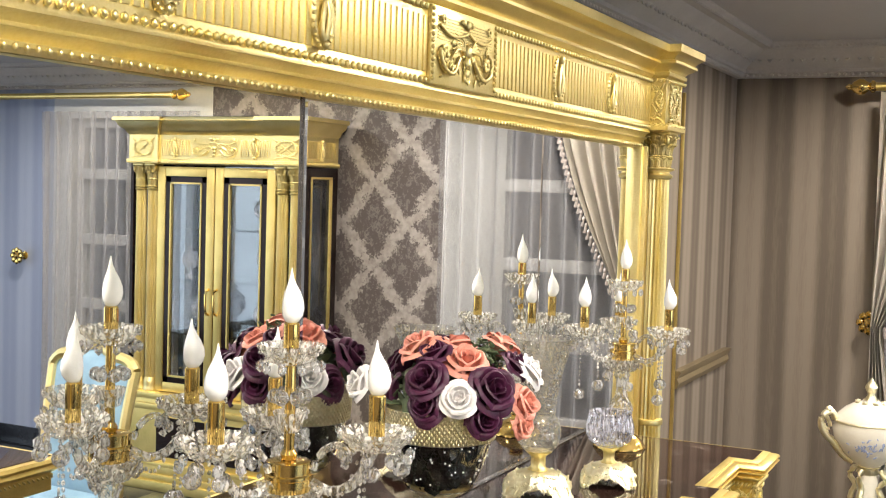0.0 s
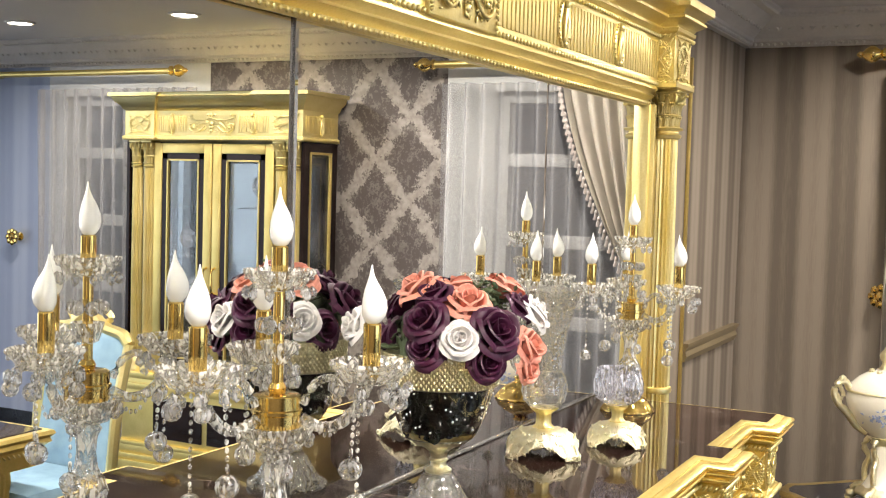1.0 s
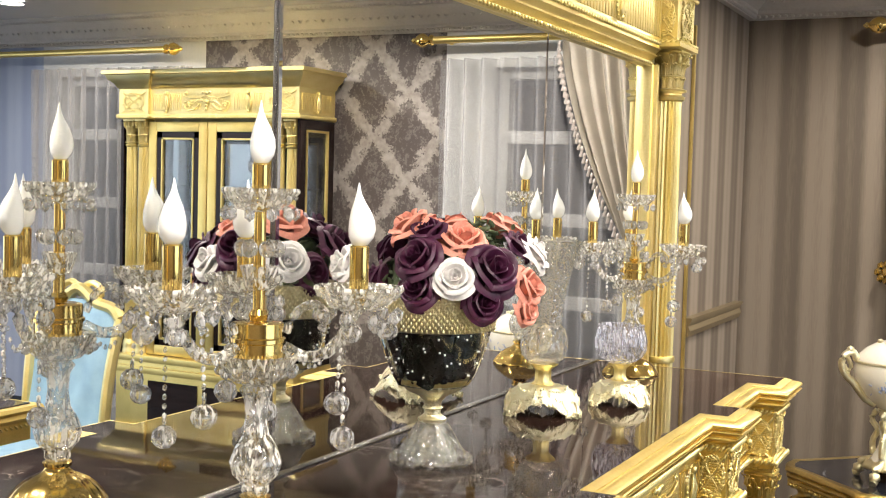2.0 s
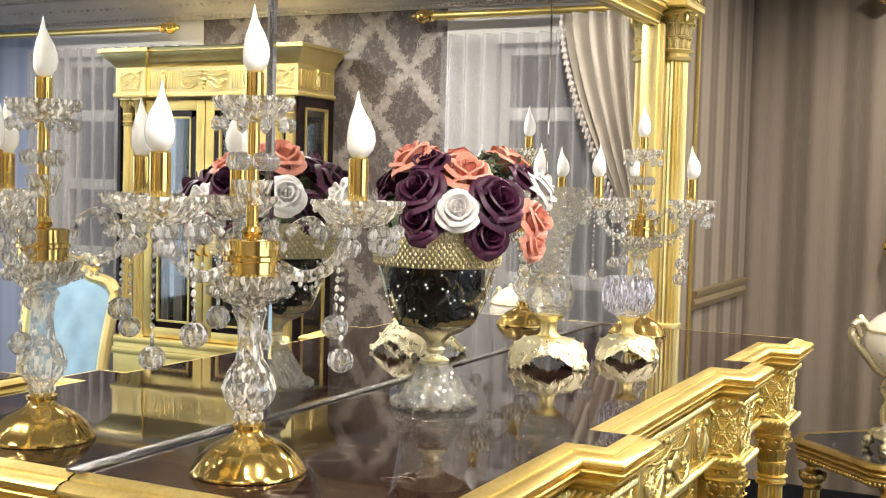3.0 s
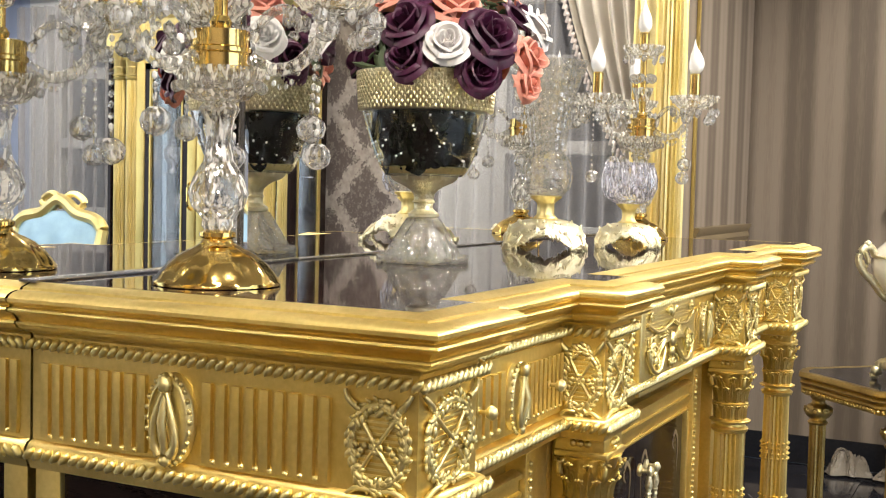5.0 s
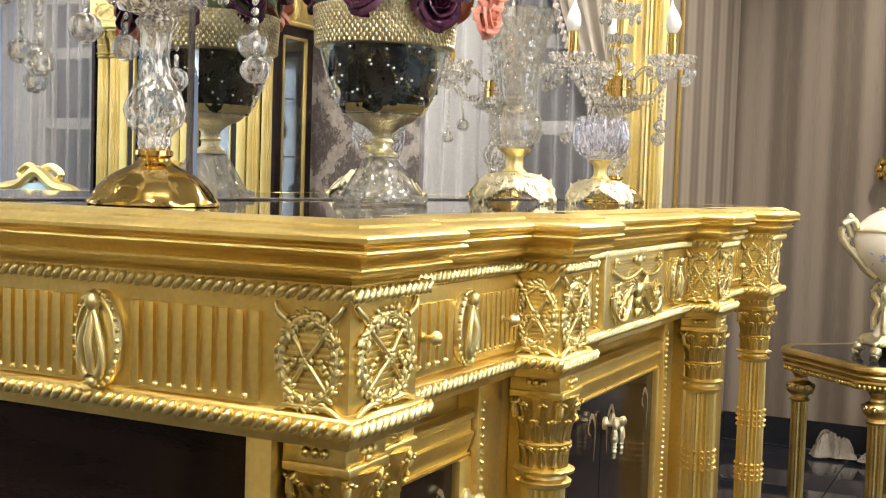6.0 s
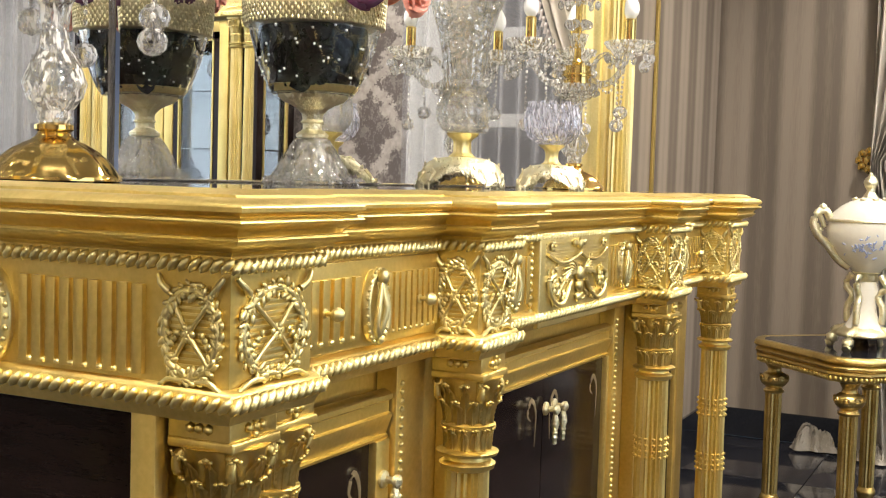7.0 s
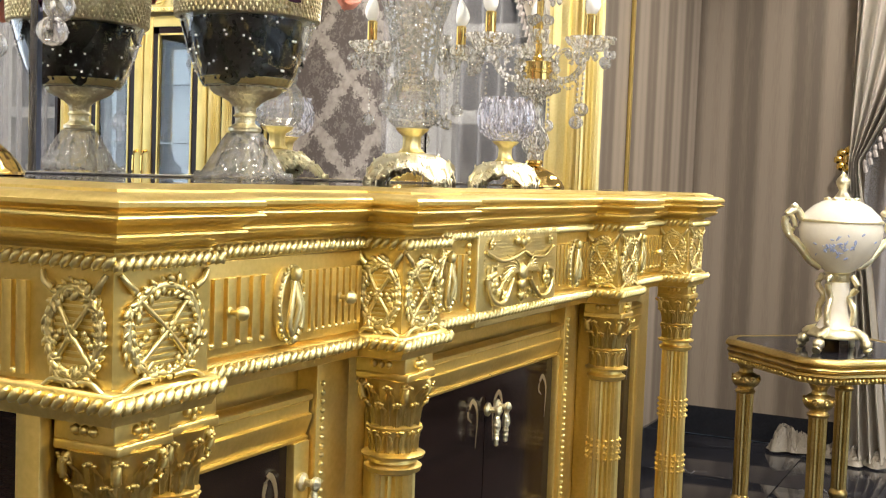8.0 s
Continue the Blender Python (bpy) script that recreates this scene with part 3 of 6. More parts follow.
def column_parts(parent, x, y, z0, z1, r, cap, material, bands=True, ring=None):
    """A fluted column: base, shaft, ring, capital."""
    bm = B()
    zc = z1 - cap
    lathe(bm, [(r * 0.98, z0 + 0.08), (r, (z0 + zc) / 2), (r * 0.93, zc - r * 0.75)], 80, x, y, 0, 20, r * 0.13)
    part("shaft", bm, material, parent)
    bm = B()
    lathe(bm, [(r * 0.9, zc - r * 0.8), (r * 1.12, zc - r * 0.7), (r * 1.18, zc - r * 0.5), (r * 0.95, zc - r * 0.35), (r * 0.92, zc - r * 0.2), (r * 1.25, zc - r * 0.12), (r * 1.3, zc), (r * 1.05, zc + r * 0.1)], 28, x, y)
    part("neck_ring", bm, material, parent)
    bm = B()
    if ring:
        lathe(bm, [(r * 0.95, ring - 0.012), (r * 1.1, ring - 0.009), (r * 1.14, ring), (r * 1.1, ring + 0.009), (r * 0.95, ring + 0.012)], 28, x, y)
        part("shaft_ring", bm, material, parent)
        bm = B()
    lathe(bm, [(r * 1.35, z0), (r * 1.35, z0 + 0.02), (r * 1.2, z0 + 0.03), (r * 1.3, z0 + 0.05), (r * 1.2, z0 + 0.065), (r * 1.02, z0 + 0.085)], 28, x, y)
    part("base", bm, material, parent)
    bm = B()
    lathe(bm, [(r * 0.92, zc + r * 0.05), (r * 0.95, zc + cap * 0.5), (r * 1.25, zc + cap * 0.88), (r * 1.4, zc + cap * 0.92)], 20, x, y)
    box(bm, x - r * 1.2, x + r * 1.2, y - r * 1.2, y + r * 1.2, zc + cap * 0.9, z1, 0.003)
    lathe(bm, [(r * 0.95, zc + cap * 0.29), (r * 1.12, zc + cap * 0.31), (r * 1.14, zc + cap * 0.335), (r * 0.98, zc + cap * 0.36)], 28, x, y)
    for zz, n, rad, w, hh, curl, turn in ((0.04, 13, 0.9, 0.25, 0.27, 0.14, 0.0), (0.34, 11, 0.92, 0.29, 0.32, 0.34, 0.5), (0.38, 11, 0.9, 0.29, 0.5, 0.55, 0.0)):
        for i in range(n):
            a = 2 * math.pi * (i + turn) / n
            leaf(bm, Matrix.Translation((x + rad * r * math.cos(a), y + rad * r * math.sin(a), zc + zz * cap)) @ Matrix.Rotation(a, 4, "Z"), w * r, hh * cap, curl * r)
    for i in range(4):
        a = math.pi / 4 + math.pi / 2 * i
        c, d = Vector((x, y, zc + cap * 0.78)), Vector((math.cos(a), math.sin(a), 0))
        spiral = [(0.92, -0.25), (1.05, -0.05), (1.22, 0.08), (1.4, 0.02), (1.38, -0.1), (1.28, -0.1)]
        tube(bm, curve_points([c + d * r * p + Vector((0, 0, cap * q)) for p, q in spiral], 12), r * 0.16, 6)
    part("capital", bm, material, parent, "carved acanthus capital", 75)
    if bands:
        for zz in (0.46, 0.34):
            bm = B()
            zz = z0 + (zc - z0) * zz * 1.6
            for i in range(14):
                a = 2 * math.pi * i / 14
                for k in range(4):
                    ball(bm, (x + r * 1.0 * math.cos(a), y + r * 1.0 * math.sin(a), zz + k * 0.013), 0.0042, 1)
            part("bead_band", bm, material, parent)


def on_front(x, y, z):
    return Matrix.Translation((x, y, z))


def on_end(x, y, z):
    return Matrix.Translation((x, y, z)) @ Matrix.Rotation(radians(-90), 4, "Z")


# ---- mirror unit ----
MY = 0.009                # plane of the glass
MC, HALF = 1.08, 1.47     # middle and half width between the blocks
unit = thing("wall_mirror", "very wide gold wall mirror with fluted columns behind the sideboard", "mirror", 0, 0, FLOOR)
up = -FLOOR
GX = [MC - 1.42, 0.476, 1.677, MC + 1.46]
PANEL_Y = (0.0145, MY, MY + 0.002)      # the three sheets do not lie quite flush
for i in range(3):
    x0, x1, py = GX[i] + 0.0012, GX[i + 1] - 0.0012, PANEL_Y[i]
    bm = B()
    bev, zb, zt = 0.008, 0.16 + up, 1.93 + up
    corners = [(x0, zb), (x1, zb), (x1, zt), (x0, zt)]
    inner = [(x0 + bev, zb + bev), (x1 - bev, zb + bev), (x1 - bev, zt - bev), (x0 + bev, zt - bev)]
    vo = [bm.verts.new((x, py + 0.0009, z)) for x, z in corners]
    vi = [bm.verts.new((x, py, z)) for x, z in inner]
    vb = [bm.verts.new((x, py + 0.006, z)) for x, z in corners]
    bm.faces.new(vi)
    for k in range(4):
        j = (k + 1) % 4
        bm.faces.new((vo[k], vo[j], vi[j], vi[k]))
        bm.faces.new((vb[k], vb[j], vo[j], vo[k]))
    part("mirror_panel", bm, MIRROR, unit, "bevelled silver mirror glass", 1)
bm = B()
box(bm, GX[1] - 0.001, GX[1] + 0.001, MY + 0.001, 0.02, 0.16 + up, 1.93 + up)
part("joint_strip", bm, STEEL, unit, "thin steel strip between the sheets")
bm = B()
box(bm, MC - HALF, MC + HALF, MY + 0.018, WALL_Y - 0.01, 0.02, 2.2 + up)
part("backboard", bm, GASKET, unit)
bm = B()
L0, L1 = MC - HALF, MC + HALF
moulding(bm, [(L0, MY), (L1, MY)], [(0, 1.915 + up), (0.012, 1.913 + up), (0.018, 1.922 + up), (0.012, 1.93 + up), (0.02, 1.938 + up), (0.032, 1.945 + up), (0.026, 1.952 + up), (0.03, 1.958 + up), (0.044, 1.966 + up), (0.04, 1.975 + up), (0.04, 2.15 + up), (0.05, 2.158 + up), (0.055, 2.162 + up), (0.055, 2.17 + up), (0.046, 2.173 + up), (0.052, 2.181 + up), (0.074, 2.191 + up), (0.083, 2.197 + up), (0.083, 2.205 + up), (0.073, 2.208 + up), (0.082, 2.219 + up), (0.1, 2.228 + up), (0.118, 2.231 + up), (0.12, 2.238 + up), (0.12, 2.255 + up), (0.0, 2.258 + up)])
part("cornice", bm, GOLD_PALE, unit)
fy = MY - 0.04
for xa, xb, yy, zz, rr, step in ((L0, 0.878, fy - 0.004, 1.984, 0.008, 0.021), (1.217, L1, fy - 0.004, 1.984, 0.008, 0.021), (L0, 0.878, fy - 0.004, 2.141, 0.008, 0.021),
                                 (1.217, L1, fy - 0.004, 2.141, 0.008, 0.021), (L0, L1, MY - 0.018, 1.922, 0.0065, 0.02)):
    bm = B()
    for p, d in along([(xa, yy), (xb, yy)], step):
        ball(bm, (p.x, p.y, zz + up), rr, 1, (0.78, 0.8, 1.05))
    tagged(part("bead_row", bm, GOLD_PALE, unit, "", 80), kind="stuff")
for a, b2 in ((L0 + 0.02, 0.868), (1.227, L1 - 0.02)):
    flute_panel(unit, GOLD_PALE, on_front((a + b2) / 2, fy, 2.062 + up), b2 - a, 0.118, 52, 0.004)
for x in (0.02, 0.455, 1.65, 2.11):
    bm = B()
    b3 = B()
    lathe(b3, [(0.036, 0.0), (0.036, 0.006), (0.03, 0.008)], 24)
    join(bm, b3, on_front(x, fy - 0.002, 2.062 + up) @ Matrix.Diagonal((1, 1, 1.75, 1)) @ Matrix.Rotation(radians(90), 4, "X"))
    medallion_shapes(bm, on_front(x, fy - 0.006, 2.062 + up), 0.075, 0.13)
    part("medallion", bm, GOLD_PALE, unit, "beaded oval medallion", 80)
bm = B()
box(bm, 0.88, 1.215, fy - 0.012, fy + 0.01, 1.978 + up, 2.148 + up, 0.003)
for s in (0.884, 1.211):
    for k in range(12):
        ball(bm, (s, fy - 0.014, 1.99 + up + k * 0.0135), 0.006, 1)
garland_shapes(bm, on_front(1.048, fy - 0.013, 2.062 + up), 0.3, 0.15)
part("carved_panel", bm, GOLD_PALE, unit, "carved garland panel", 80)
# end blocks over the columns, with the cornice broken round them
for s in (-1, 1):
    c = MC + s * (HALF + 0.1)
    blk = [(c - 0.1, MY), (c - 0.1, -0.085), (c + 0.1, -0.085), (c + 0.1, MY + 0.1)]
    bm = B()
    box(bm, c - 0.1, c + 0.1, -0.085, MY + 0.13, 1.985 + up, 2.16 + up)
    moulding(bm, blk, [(0, 2.15 + up), (0.012, 2.158 + up), (0.014, 2.168 + up), (0.008, 2.172 + up), (0.014, 2.181 + up), (0.034, 2.192 + up), (0.042, 2.198 + up), (0.042, 2.206 + up), (0.034, 2.209 + up), (0.042, 2.22 + up), (0.056, 2.229 + up), (0.063, 2.232 + up), (0.064, 2.255 + up)])
    slab(bm, offset_path(blk, 0.064), 2.2545 + up, 2.257 + up)
    moulding(bm, blk, [(0.0, 1.995 + up), (0.014, 1.99 + up), (0.014, 1.975 + up), (0, 1.97 + up)])
    part("end_block", bm, GOLD_PALE, unit)
    bm = B()
    rope(bm, offset_path(blk, 0.012), 1.992 + up, 0.0075, 0.017)
    rope(bm, offset_path(blk, 0.01), 2.143 + up, 0.0075, 0.017)
    wreath(bm, on_front(c, -0.086, 2.067 + up), 0.15, 0.13)
    wreath(bm, on_end(c - 0.1, -0.035, 2.067 + up), 0.09, 0.13)
    part("block_carving", bm, GOLD_PALE, unit, "", 80)
    column_parts(unit, c + s * 0.014, -0.032, 0.6 + up, 1.975 + up, 0.046, 0.13, GOLD_PALE, False, 0.955 + up)
    bm = B()
    box(bm, c - 0.07, c + 0.07, -0.1, MY + 0.1, FLOOR + up + 0.0, 0.6 + up, 0.006)
    part("plinth", bm, GOLD, unit)
    bm = B()
    x0 = MC + s * (HALF - 0.002)
    for k, (dx, dy) in enumerate(((0, 0.02), (0.018 * s, 0.034), (0.034 * s, 0.024))):
        box(bm, x0 + dx - 0.01, x0 + dx + 0.01, MY - dy, MY + 0.006, 0.16 + up, 1.92 + up, 0.003)
    part("side_moulding", bm, GOLD_PALE, unit)

# ---- sideboard ----
side = thing("sideboard", "carved gold leaf sideboard with columns and dark lacquer doors", "sideboard", 0, 0, FLOOR)
F0, F1, FB, FE = -0.513, -0.468, -0.533, -0.538
PLAN = [(0.06, 0.0125), (0.06, F0), (0.20, F0), (0.20, F1), (0.58, F1), (0.58, FB), (0.692, FB), (0.692, F1), (1.486, F1), (1.486, FB), (1.616, FB), (1.616, F1), (1.996, F1), (1.996, FE), (2.14, FE), (2.14, 0.0125)]
lift = lambda prof: [(d, z + up) for d, z in prof]
def bays(bm, line, z0, z1):
    back = line[0][1]
    for p, q in zip(line, line[1:]):
        if q[0] - p[0] > 1e-4:
            box(bm, p[0], q[0], p[1], back, z0, z1)
    bmesh.ops.remove_doubles(bm, verts=bm.verts[:], dist=1e-5)


bm = B()
bays(bm, PLAN, 0.786 + up, 0.985 + up)
part("carcass_frieze", bm, GOLD, side)
bm = B()
moulding(bm, PLAN, lift([(-0.006, 1.0035), (-0.002, 1.0092), (0.002, 1.009), (0.012, 1.0054), (0.0165, 1.0038), (0.0172, 1.0012), (0.0195, 1.0003), (0.022, 1.001), (0.031, 0.999), (0.037, 0.9963), (0.0405, 0.9925), (0.0405, 0.9885), (0.037, 0.9855), (0.0335, 0.9845), (0.0325, 0.983), (0.034, 0.9818), (0.0385, 0.981), (0.0405, 0.9785), (0.038, 0.976), (0.0305, 0.9735), (0.025, 0.969), (0.0225, 0.9645), (0.0265, 0.9635), (0.0275, 0.961), (0.025, 0.959), (0.0225, 0.956), (0.0145, 0.9525), (0.011, 0.95), (0.003, 0.9485), (0.0, 0.9445)]))
part("cornice", bm, GOLD, side)
bm = B()
bays(bm, PLAN, 0.986 + up, 1.009 + up)
part("marble_top", bm, TOP_STONE, side, "glossy dark brown marble top")
bm = B()
box(bm, 0.052, 2.144, 0.0, 0.0175, 1.0085 + up, 1.0125 + up, 0.001)
part("back_strip", bm, STEEL, side, "thin steel strip along the mirror")
bm = B()
moulding(bm, PLAN, lift([(0.0, 0.818), (0.006, 0.815), (0.01, 0.81), (0.01, 0.796), (0.006, 0.79), (0.004, 0.784), (-0.01, 0.78)]))
part("lower_moulding", bm, GOLD, side)
bm = B()
rope(bm, offset_path(PLAN, 0.01), 0.936 + up, 0.0086, 0.0126)
part("upper_rope", bm, GOLD_PALE, side, "", 80)
bm = B()
rope(bm, offset_path(PLAN, 0.013), 0.804 + up, 0.0094, 0.014)
part("lower_rope", bm, GOLD_PALE, side, "", 80)

ZM = 0.868 + up
for x, y, mk, w in ((0.13, F0, on_front, 0.13), (0.636, FB, on_front, 0.11), (1.551, FB, on_front, 0.12), (2.068, FE, on_front, 0.13),
                    (0.06, -0.468, on_end, 0.08), (0.58, -0.5, on_end, 0.065), (1.486, -0.5, on_end, 0.065), (1.996, -0.504, on_end, 0.066)):
    bm = B()
    wreath(bm, mk(x, y, ZM), w, 0.108)
    part("wreath_carving", bm, GOLD_PALE, side, "carved laurel wreath", 80)


def drawer(x0, x1, n_left, n_right, knobs, xm):
    d = new("drawer")
    d.parent = side
    bm = B()
    box(bm, x0, x1, F1 - 0.004, F1 + 0.01, 0.82 + up, 0.925 + up, 0.002)
    part("drawer_front", bm, GOLD, d)
    flute_panel(d, GOLD, on_front((x0 + xm - 0.03) / 2, F1 - 0.004, ZM), xm - 0.05 - x0, 0.076, n_left)
    flute_panel(d, GOLD, on_front((x1 + xm + 0.03) / 2, F1 - 0.004, ZM), x1 - xm - 0.05, 0.076, n_right)
    for xc, w, n in (((x0 + xm - 0.03) / 2, xm - 0.05 - x0, n_left), ((x1 + xm + 0.03) / 2, x1 - xm - 0.05, n_right)):
        bm = B()
        flute_beads(bm, on_front(xc, F1 - 0.006, ZM), w, 0.076, n)
        tagged(part("flute_beads", bm, GOLD_PALE, d, "", 80), kind="stuff")
    bm = B()
    b3 = B()
    lathe(b3, [(0.024, 0.0), (0.024, 0.006), (0.02, 0.008)], 24)
    join(bm, b3, on_front(xm, F1 - 0.004, ZM) @ Matrix.Diagonal((1, 1, 1.85, 1)) @ Matrix.Rotation(radians(90), 4, "X"))
    medallion_shapes(bm, on_front(xm, F1 - 0.01, ZM), 0.056, 0.096)
    part("medallion", bm, GOLD_PALE, d, "beaded oval medallion", 80)
    for xk in knobs:
        bm = B()
        b3 = B()
        lathe(b3, [(0.006, 0.0), (0.006, 0.002), (0.003, 0.003), (0.003, 0.011), (0.0065, 0.013), (0.009, 0.018), (0.007, 0.023), (0.002, 0.026)], 16)
        join(bm, b3, on_front(xk, F1 - 0.008, ZM) @ Matrix.Rotation(radians(90), 4, "X"))
        part("knob", bm, GOLD_PALE, d, "small gold knob")
    return d


drawer(0.208, 0.574, 6, 8, (0.285, 0.515), 0.398)
drawer(1.622, 1.99, 8, 6, (1.68, 1.912), 1.797)
# middle drawer: two medallions beside the carved panel
for xm, xa, xb in ((0.82, 0.716, 0.905), (1.377, 1.292, 1.482)):
    flute_panel(side, GOLD, on_front((xa + xb) / 2, F1 - 0.001, ZM), xb - xa - 0.02, 0.076, 8)
    bm = B()
    b3 = B()
    lathe(b3, [(0.024, 0.0), (0.024, 0.008), (0.02, 0.01)], 24)
    join(bm, b3, on_front(xm, F1, ZM) @ Matrix.Diagonal((1, 1, 1.85, 1)) @ Matrix.Rotation(radians(90), 4, "X"))
    medallion_shapes(bm, on_front(xm, F1 - 0.008, ZM), 0.056, 0.096)
    part("medallion", bm, GOLD_PALE, side, "beaded oval medallion", 80)
bm = B()
box(bm, 0.925, 1.272, F1 - 0.014, F1 + 0.01, 0.786 + up, 0.942 + up, 0.003)
garland_shapes(bm, on_front(1.098, F1 - 0.014, ZM), 0.32, 0.13)
for s in (0.912, 1.285):
    for k in range(11):
        ball(bm, (s, F1 - 0.003, 0.815 + up + k * 0.0115), 0.0056, 1, (1, 0.8, 1))
part("carved_panel", bm, GOLD_PALE, side, "carved garland panel", 80)
# end panel
for ya, yb, n in ((-0.41, -0.245, 8), (-0.165, -0.005, 8)):
    flute_panel(side, GOLD, on_end(0.06, (ya + yb) / 2, ZM), yb - ya - 0.012, 0.09, n)
for ya, yb, n in ((-0.41, -0.245, 8), (-0.165, -0.005, 8)):
    bm = B()
    flute_beads(bm, on_end(0.058, (ya + yb) / 2, ZM), yb - ya - 0.012, 0.09, n)
    tagged(part("flute_beads", bm, GOLD_PALE, side, "", 80), kind="stuff")
bm = B()
b3 = B()
lathe(b3, [(0.03, 0.0), (0.03, 0.008), (0.026, 0.011)], 24)
join(bm, b3, on_end(0.06, -0.205, ZM) @ Matrix.Diagonal((1, 1, 1.75, 1)) @ Matrix.Rotation(radians(90), 4, "X"))
medallion_shapes(bm, on_end(0.051, -0.205, ZM), 0.066, 0.108)
part("medallion", bm, GOLD_PALE, side, "beaded oval medallion", 80)

# lower carcass: gold posts, dark end panel, doors
LOW, DY = FLOOR + up + 0.09, -0.425
bm = B()
box(bm, 0.075, 2.12, DY + 0.012, 0.01, LOW, 0.786 + up)
part("carcass", bm, GOLD, side)
bm = B()
bays(bm, offset_path(PLAN, 0.012), FLOOR + up, FLOOR + up + 0.07)
moulding(bm, PLAN, [(0.012, LOW - 0.02), (0.004, LOW - 0.01), (-0.01, LOW), (-0.12, LOW)])
part("plinth", bm, GOLD, side)
bm = B()
box(bm, 0.068, 0.08, -0.395, -0.03, LOW + 0.06, 0.784 + up)
part("end_panel", bm, DARK_WOOD, side, "dark brown lacquer panel")
for nm, y0, y1, z0, z1 in (("end_stile", -0.425, -0.393, LOW, 0.786 + up), ("end_stile", -0.032, 0.008, LOW, 0.786 + up), ("end_rail", -0.393, -0.032, LOW, LOW + 0.06)):
    bm = B()
    box(bm, 0.06, 0.082, y0, y1, z0, z1, 0.003)
    part(nm, bm, GOLD, side)
bm = B()
for ya, yb in ((-0.30, -0.10),):
    for s in (-1, 1):
        tube(bm, curve_points([(0.066, -0.2 + s * 0.02, 0.3 + up), (0.066, -0.2 + s * 0.12, 0.5 + up), (0.066, -0.2 + s * 0.1, 0.66 + up), (0.066, -0.2 + s * 0.06, 0.64 + up), (0.066, -0.2 + s * 0.085, 0.6 + up)], 14), 0.006, 5, lambda t: 0.4 + t)
part("inlay_scroll", bm, GOLD, side, "thin gold scroll")
for x, y in ((0.115, -0.468), (0.21, -0.452), (0.638, -0.496), (1.551, -0.496), (2.085, -0.496)):
    column_parts(side, x, y, LOW - 0.02, 0.762 + up, 0.034, 0.115, GOLD)
    bm = B()
    box(bm, x - 0.04, x + 0.04, y - 0.036, y + 0.04, 0.7605 + up, 0.788 + up, 0.002)
    for s in (-1, 0, 1):
        ball(bm, (x + s * 0.011, y - 0.037, 0.773 + up), 0.006, 1)
        ball(bm, (x - 0.041, y + s * 0.011, 0.773 + up), 0.006, 1)
    ball(bm, (x, y - 0.037, 0.781 + up), 0.005, 1)
    ball(bm, (x, y - 0.037, 0.765 + up), 0.005, 1)
    part("abacus_block", bm, GOLD, side, "small gold block with rosettes", 80)


def pull(d, x, y, z):
    bm = B()
    b3 = B()
    lathe(b3, [(0.012, 0), (0.012, 0.004), (0.005, 0.007), (0.005, 0.016), (0.009, 0.02), (0.009, 0.025), (0.003, 0.029)], 14)
    join(bm, b3, on_front(x, y, z) @ Matrix.Rotation(radians(90), 4, "X"))
    prof = [(0.003, 0), (0.004, -0.012), (0.0075, -0.03), (0.0085, -0.045), (0.005, -0.06), (0.0065, -0.066), (0.0045, -0.072), (0.0062, -0.08), (0.004, -0.086), (0.005, -0.095), (0.002, -0.1)]
    lathe(bm, [(r * 0.9, zz * 0.62) for r, zz in reversed(prof)], 12, x, y - 0.02, z)
    part("drop_handle", bm, GOLD_CAST, d, "polished gold drop handle")


def door(x0, x1, stile_l, stile_r, handle_x):
    d = new("door")
    d.parent = side
    zt, zb = 0.744 + up, LOW + 0.01
    zp = 0.677 + up
    bm = B()
    box(bm, x0 + stile_l, x1 - stile_r, DY - 0.002, DY + 0.012, zb + 0.06, zp)
    part("door_panel", bm, DARK_WOOD, d, "dark brown lacquer panel")
    bm = B()
    moulding(bm, [(x0, DY), (x1, DY)], [(0.002, zp), (0.01, zp + 0.002), (0.0115, zp + 0.006), (0.007, zp + 0.008), (0.009, zp + 0.012), (0.0165, zp + 0.033), (0.0165, zp + 0.036), (0.011, zp + 0.0375), (0.011, zp + 0.052), (0.017, zp + 0.056), (0.017, zp + 0.062), (0.006, zp + 0.067), (0.0, zp + 0.067)])
    box(bm, x0, x1, DY - 0.01, DY + 0.012, zb, zb + 0.062, 0.003)
    for xa, xb in ((x0, x0 + stile_l), (x1 - stile_r, x1)):
        if xb - xa > 0.004:
            box(bm, xa, xb, DY - 0.014, DY + 0.012, zb, zp + 0.002, 0.003)
    part("door_frame", bm, GOLD, d)
    # painted scroll on the lacquer
    cx = (x0 + stile_l + x1 - stile_r) / 2
    hw = (x1 - stile_r - x0 - stile_l) / 2
    for s in (-1, 1):
        bm = B()
        tube(bm, [Vector((p.x, p.y, p.z)) for p in curve_points([(cx + s * hw * 0.78, DY - 0.0022, 0.56 + up), (cx + s * hw * 0.8, DY - 0.0022, 0.62 + up), (cx + s * hw * 0.66, DY - 0.0022, 0.645 + up), (cx + s * hw * 0.56, DY - 0.0022, 0.622 + up), (cx + s * hw * 0.66, DY - 0.0022, 0.608 + up)], 16)], 0.0042, 6, lambda t: 0.2 + 1.0 * math.sin(math.pi * t))
        for v in bm.verts:
            v.co.y = DY - 0.0024 + 0.25 * (v.co.y - DY + 0.0022)
        part("painted_scroll", bm, TRIM, d)
    if handle_x:
        pull(d, handle_x, DY - 0.014, 0.627 + up)
    return d


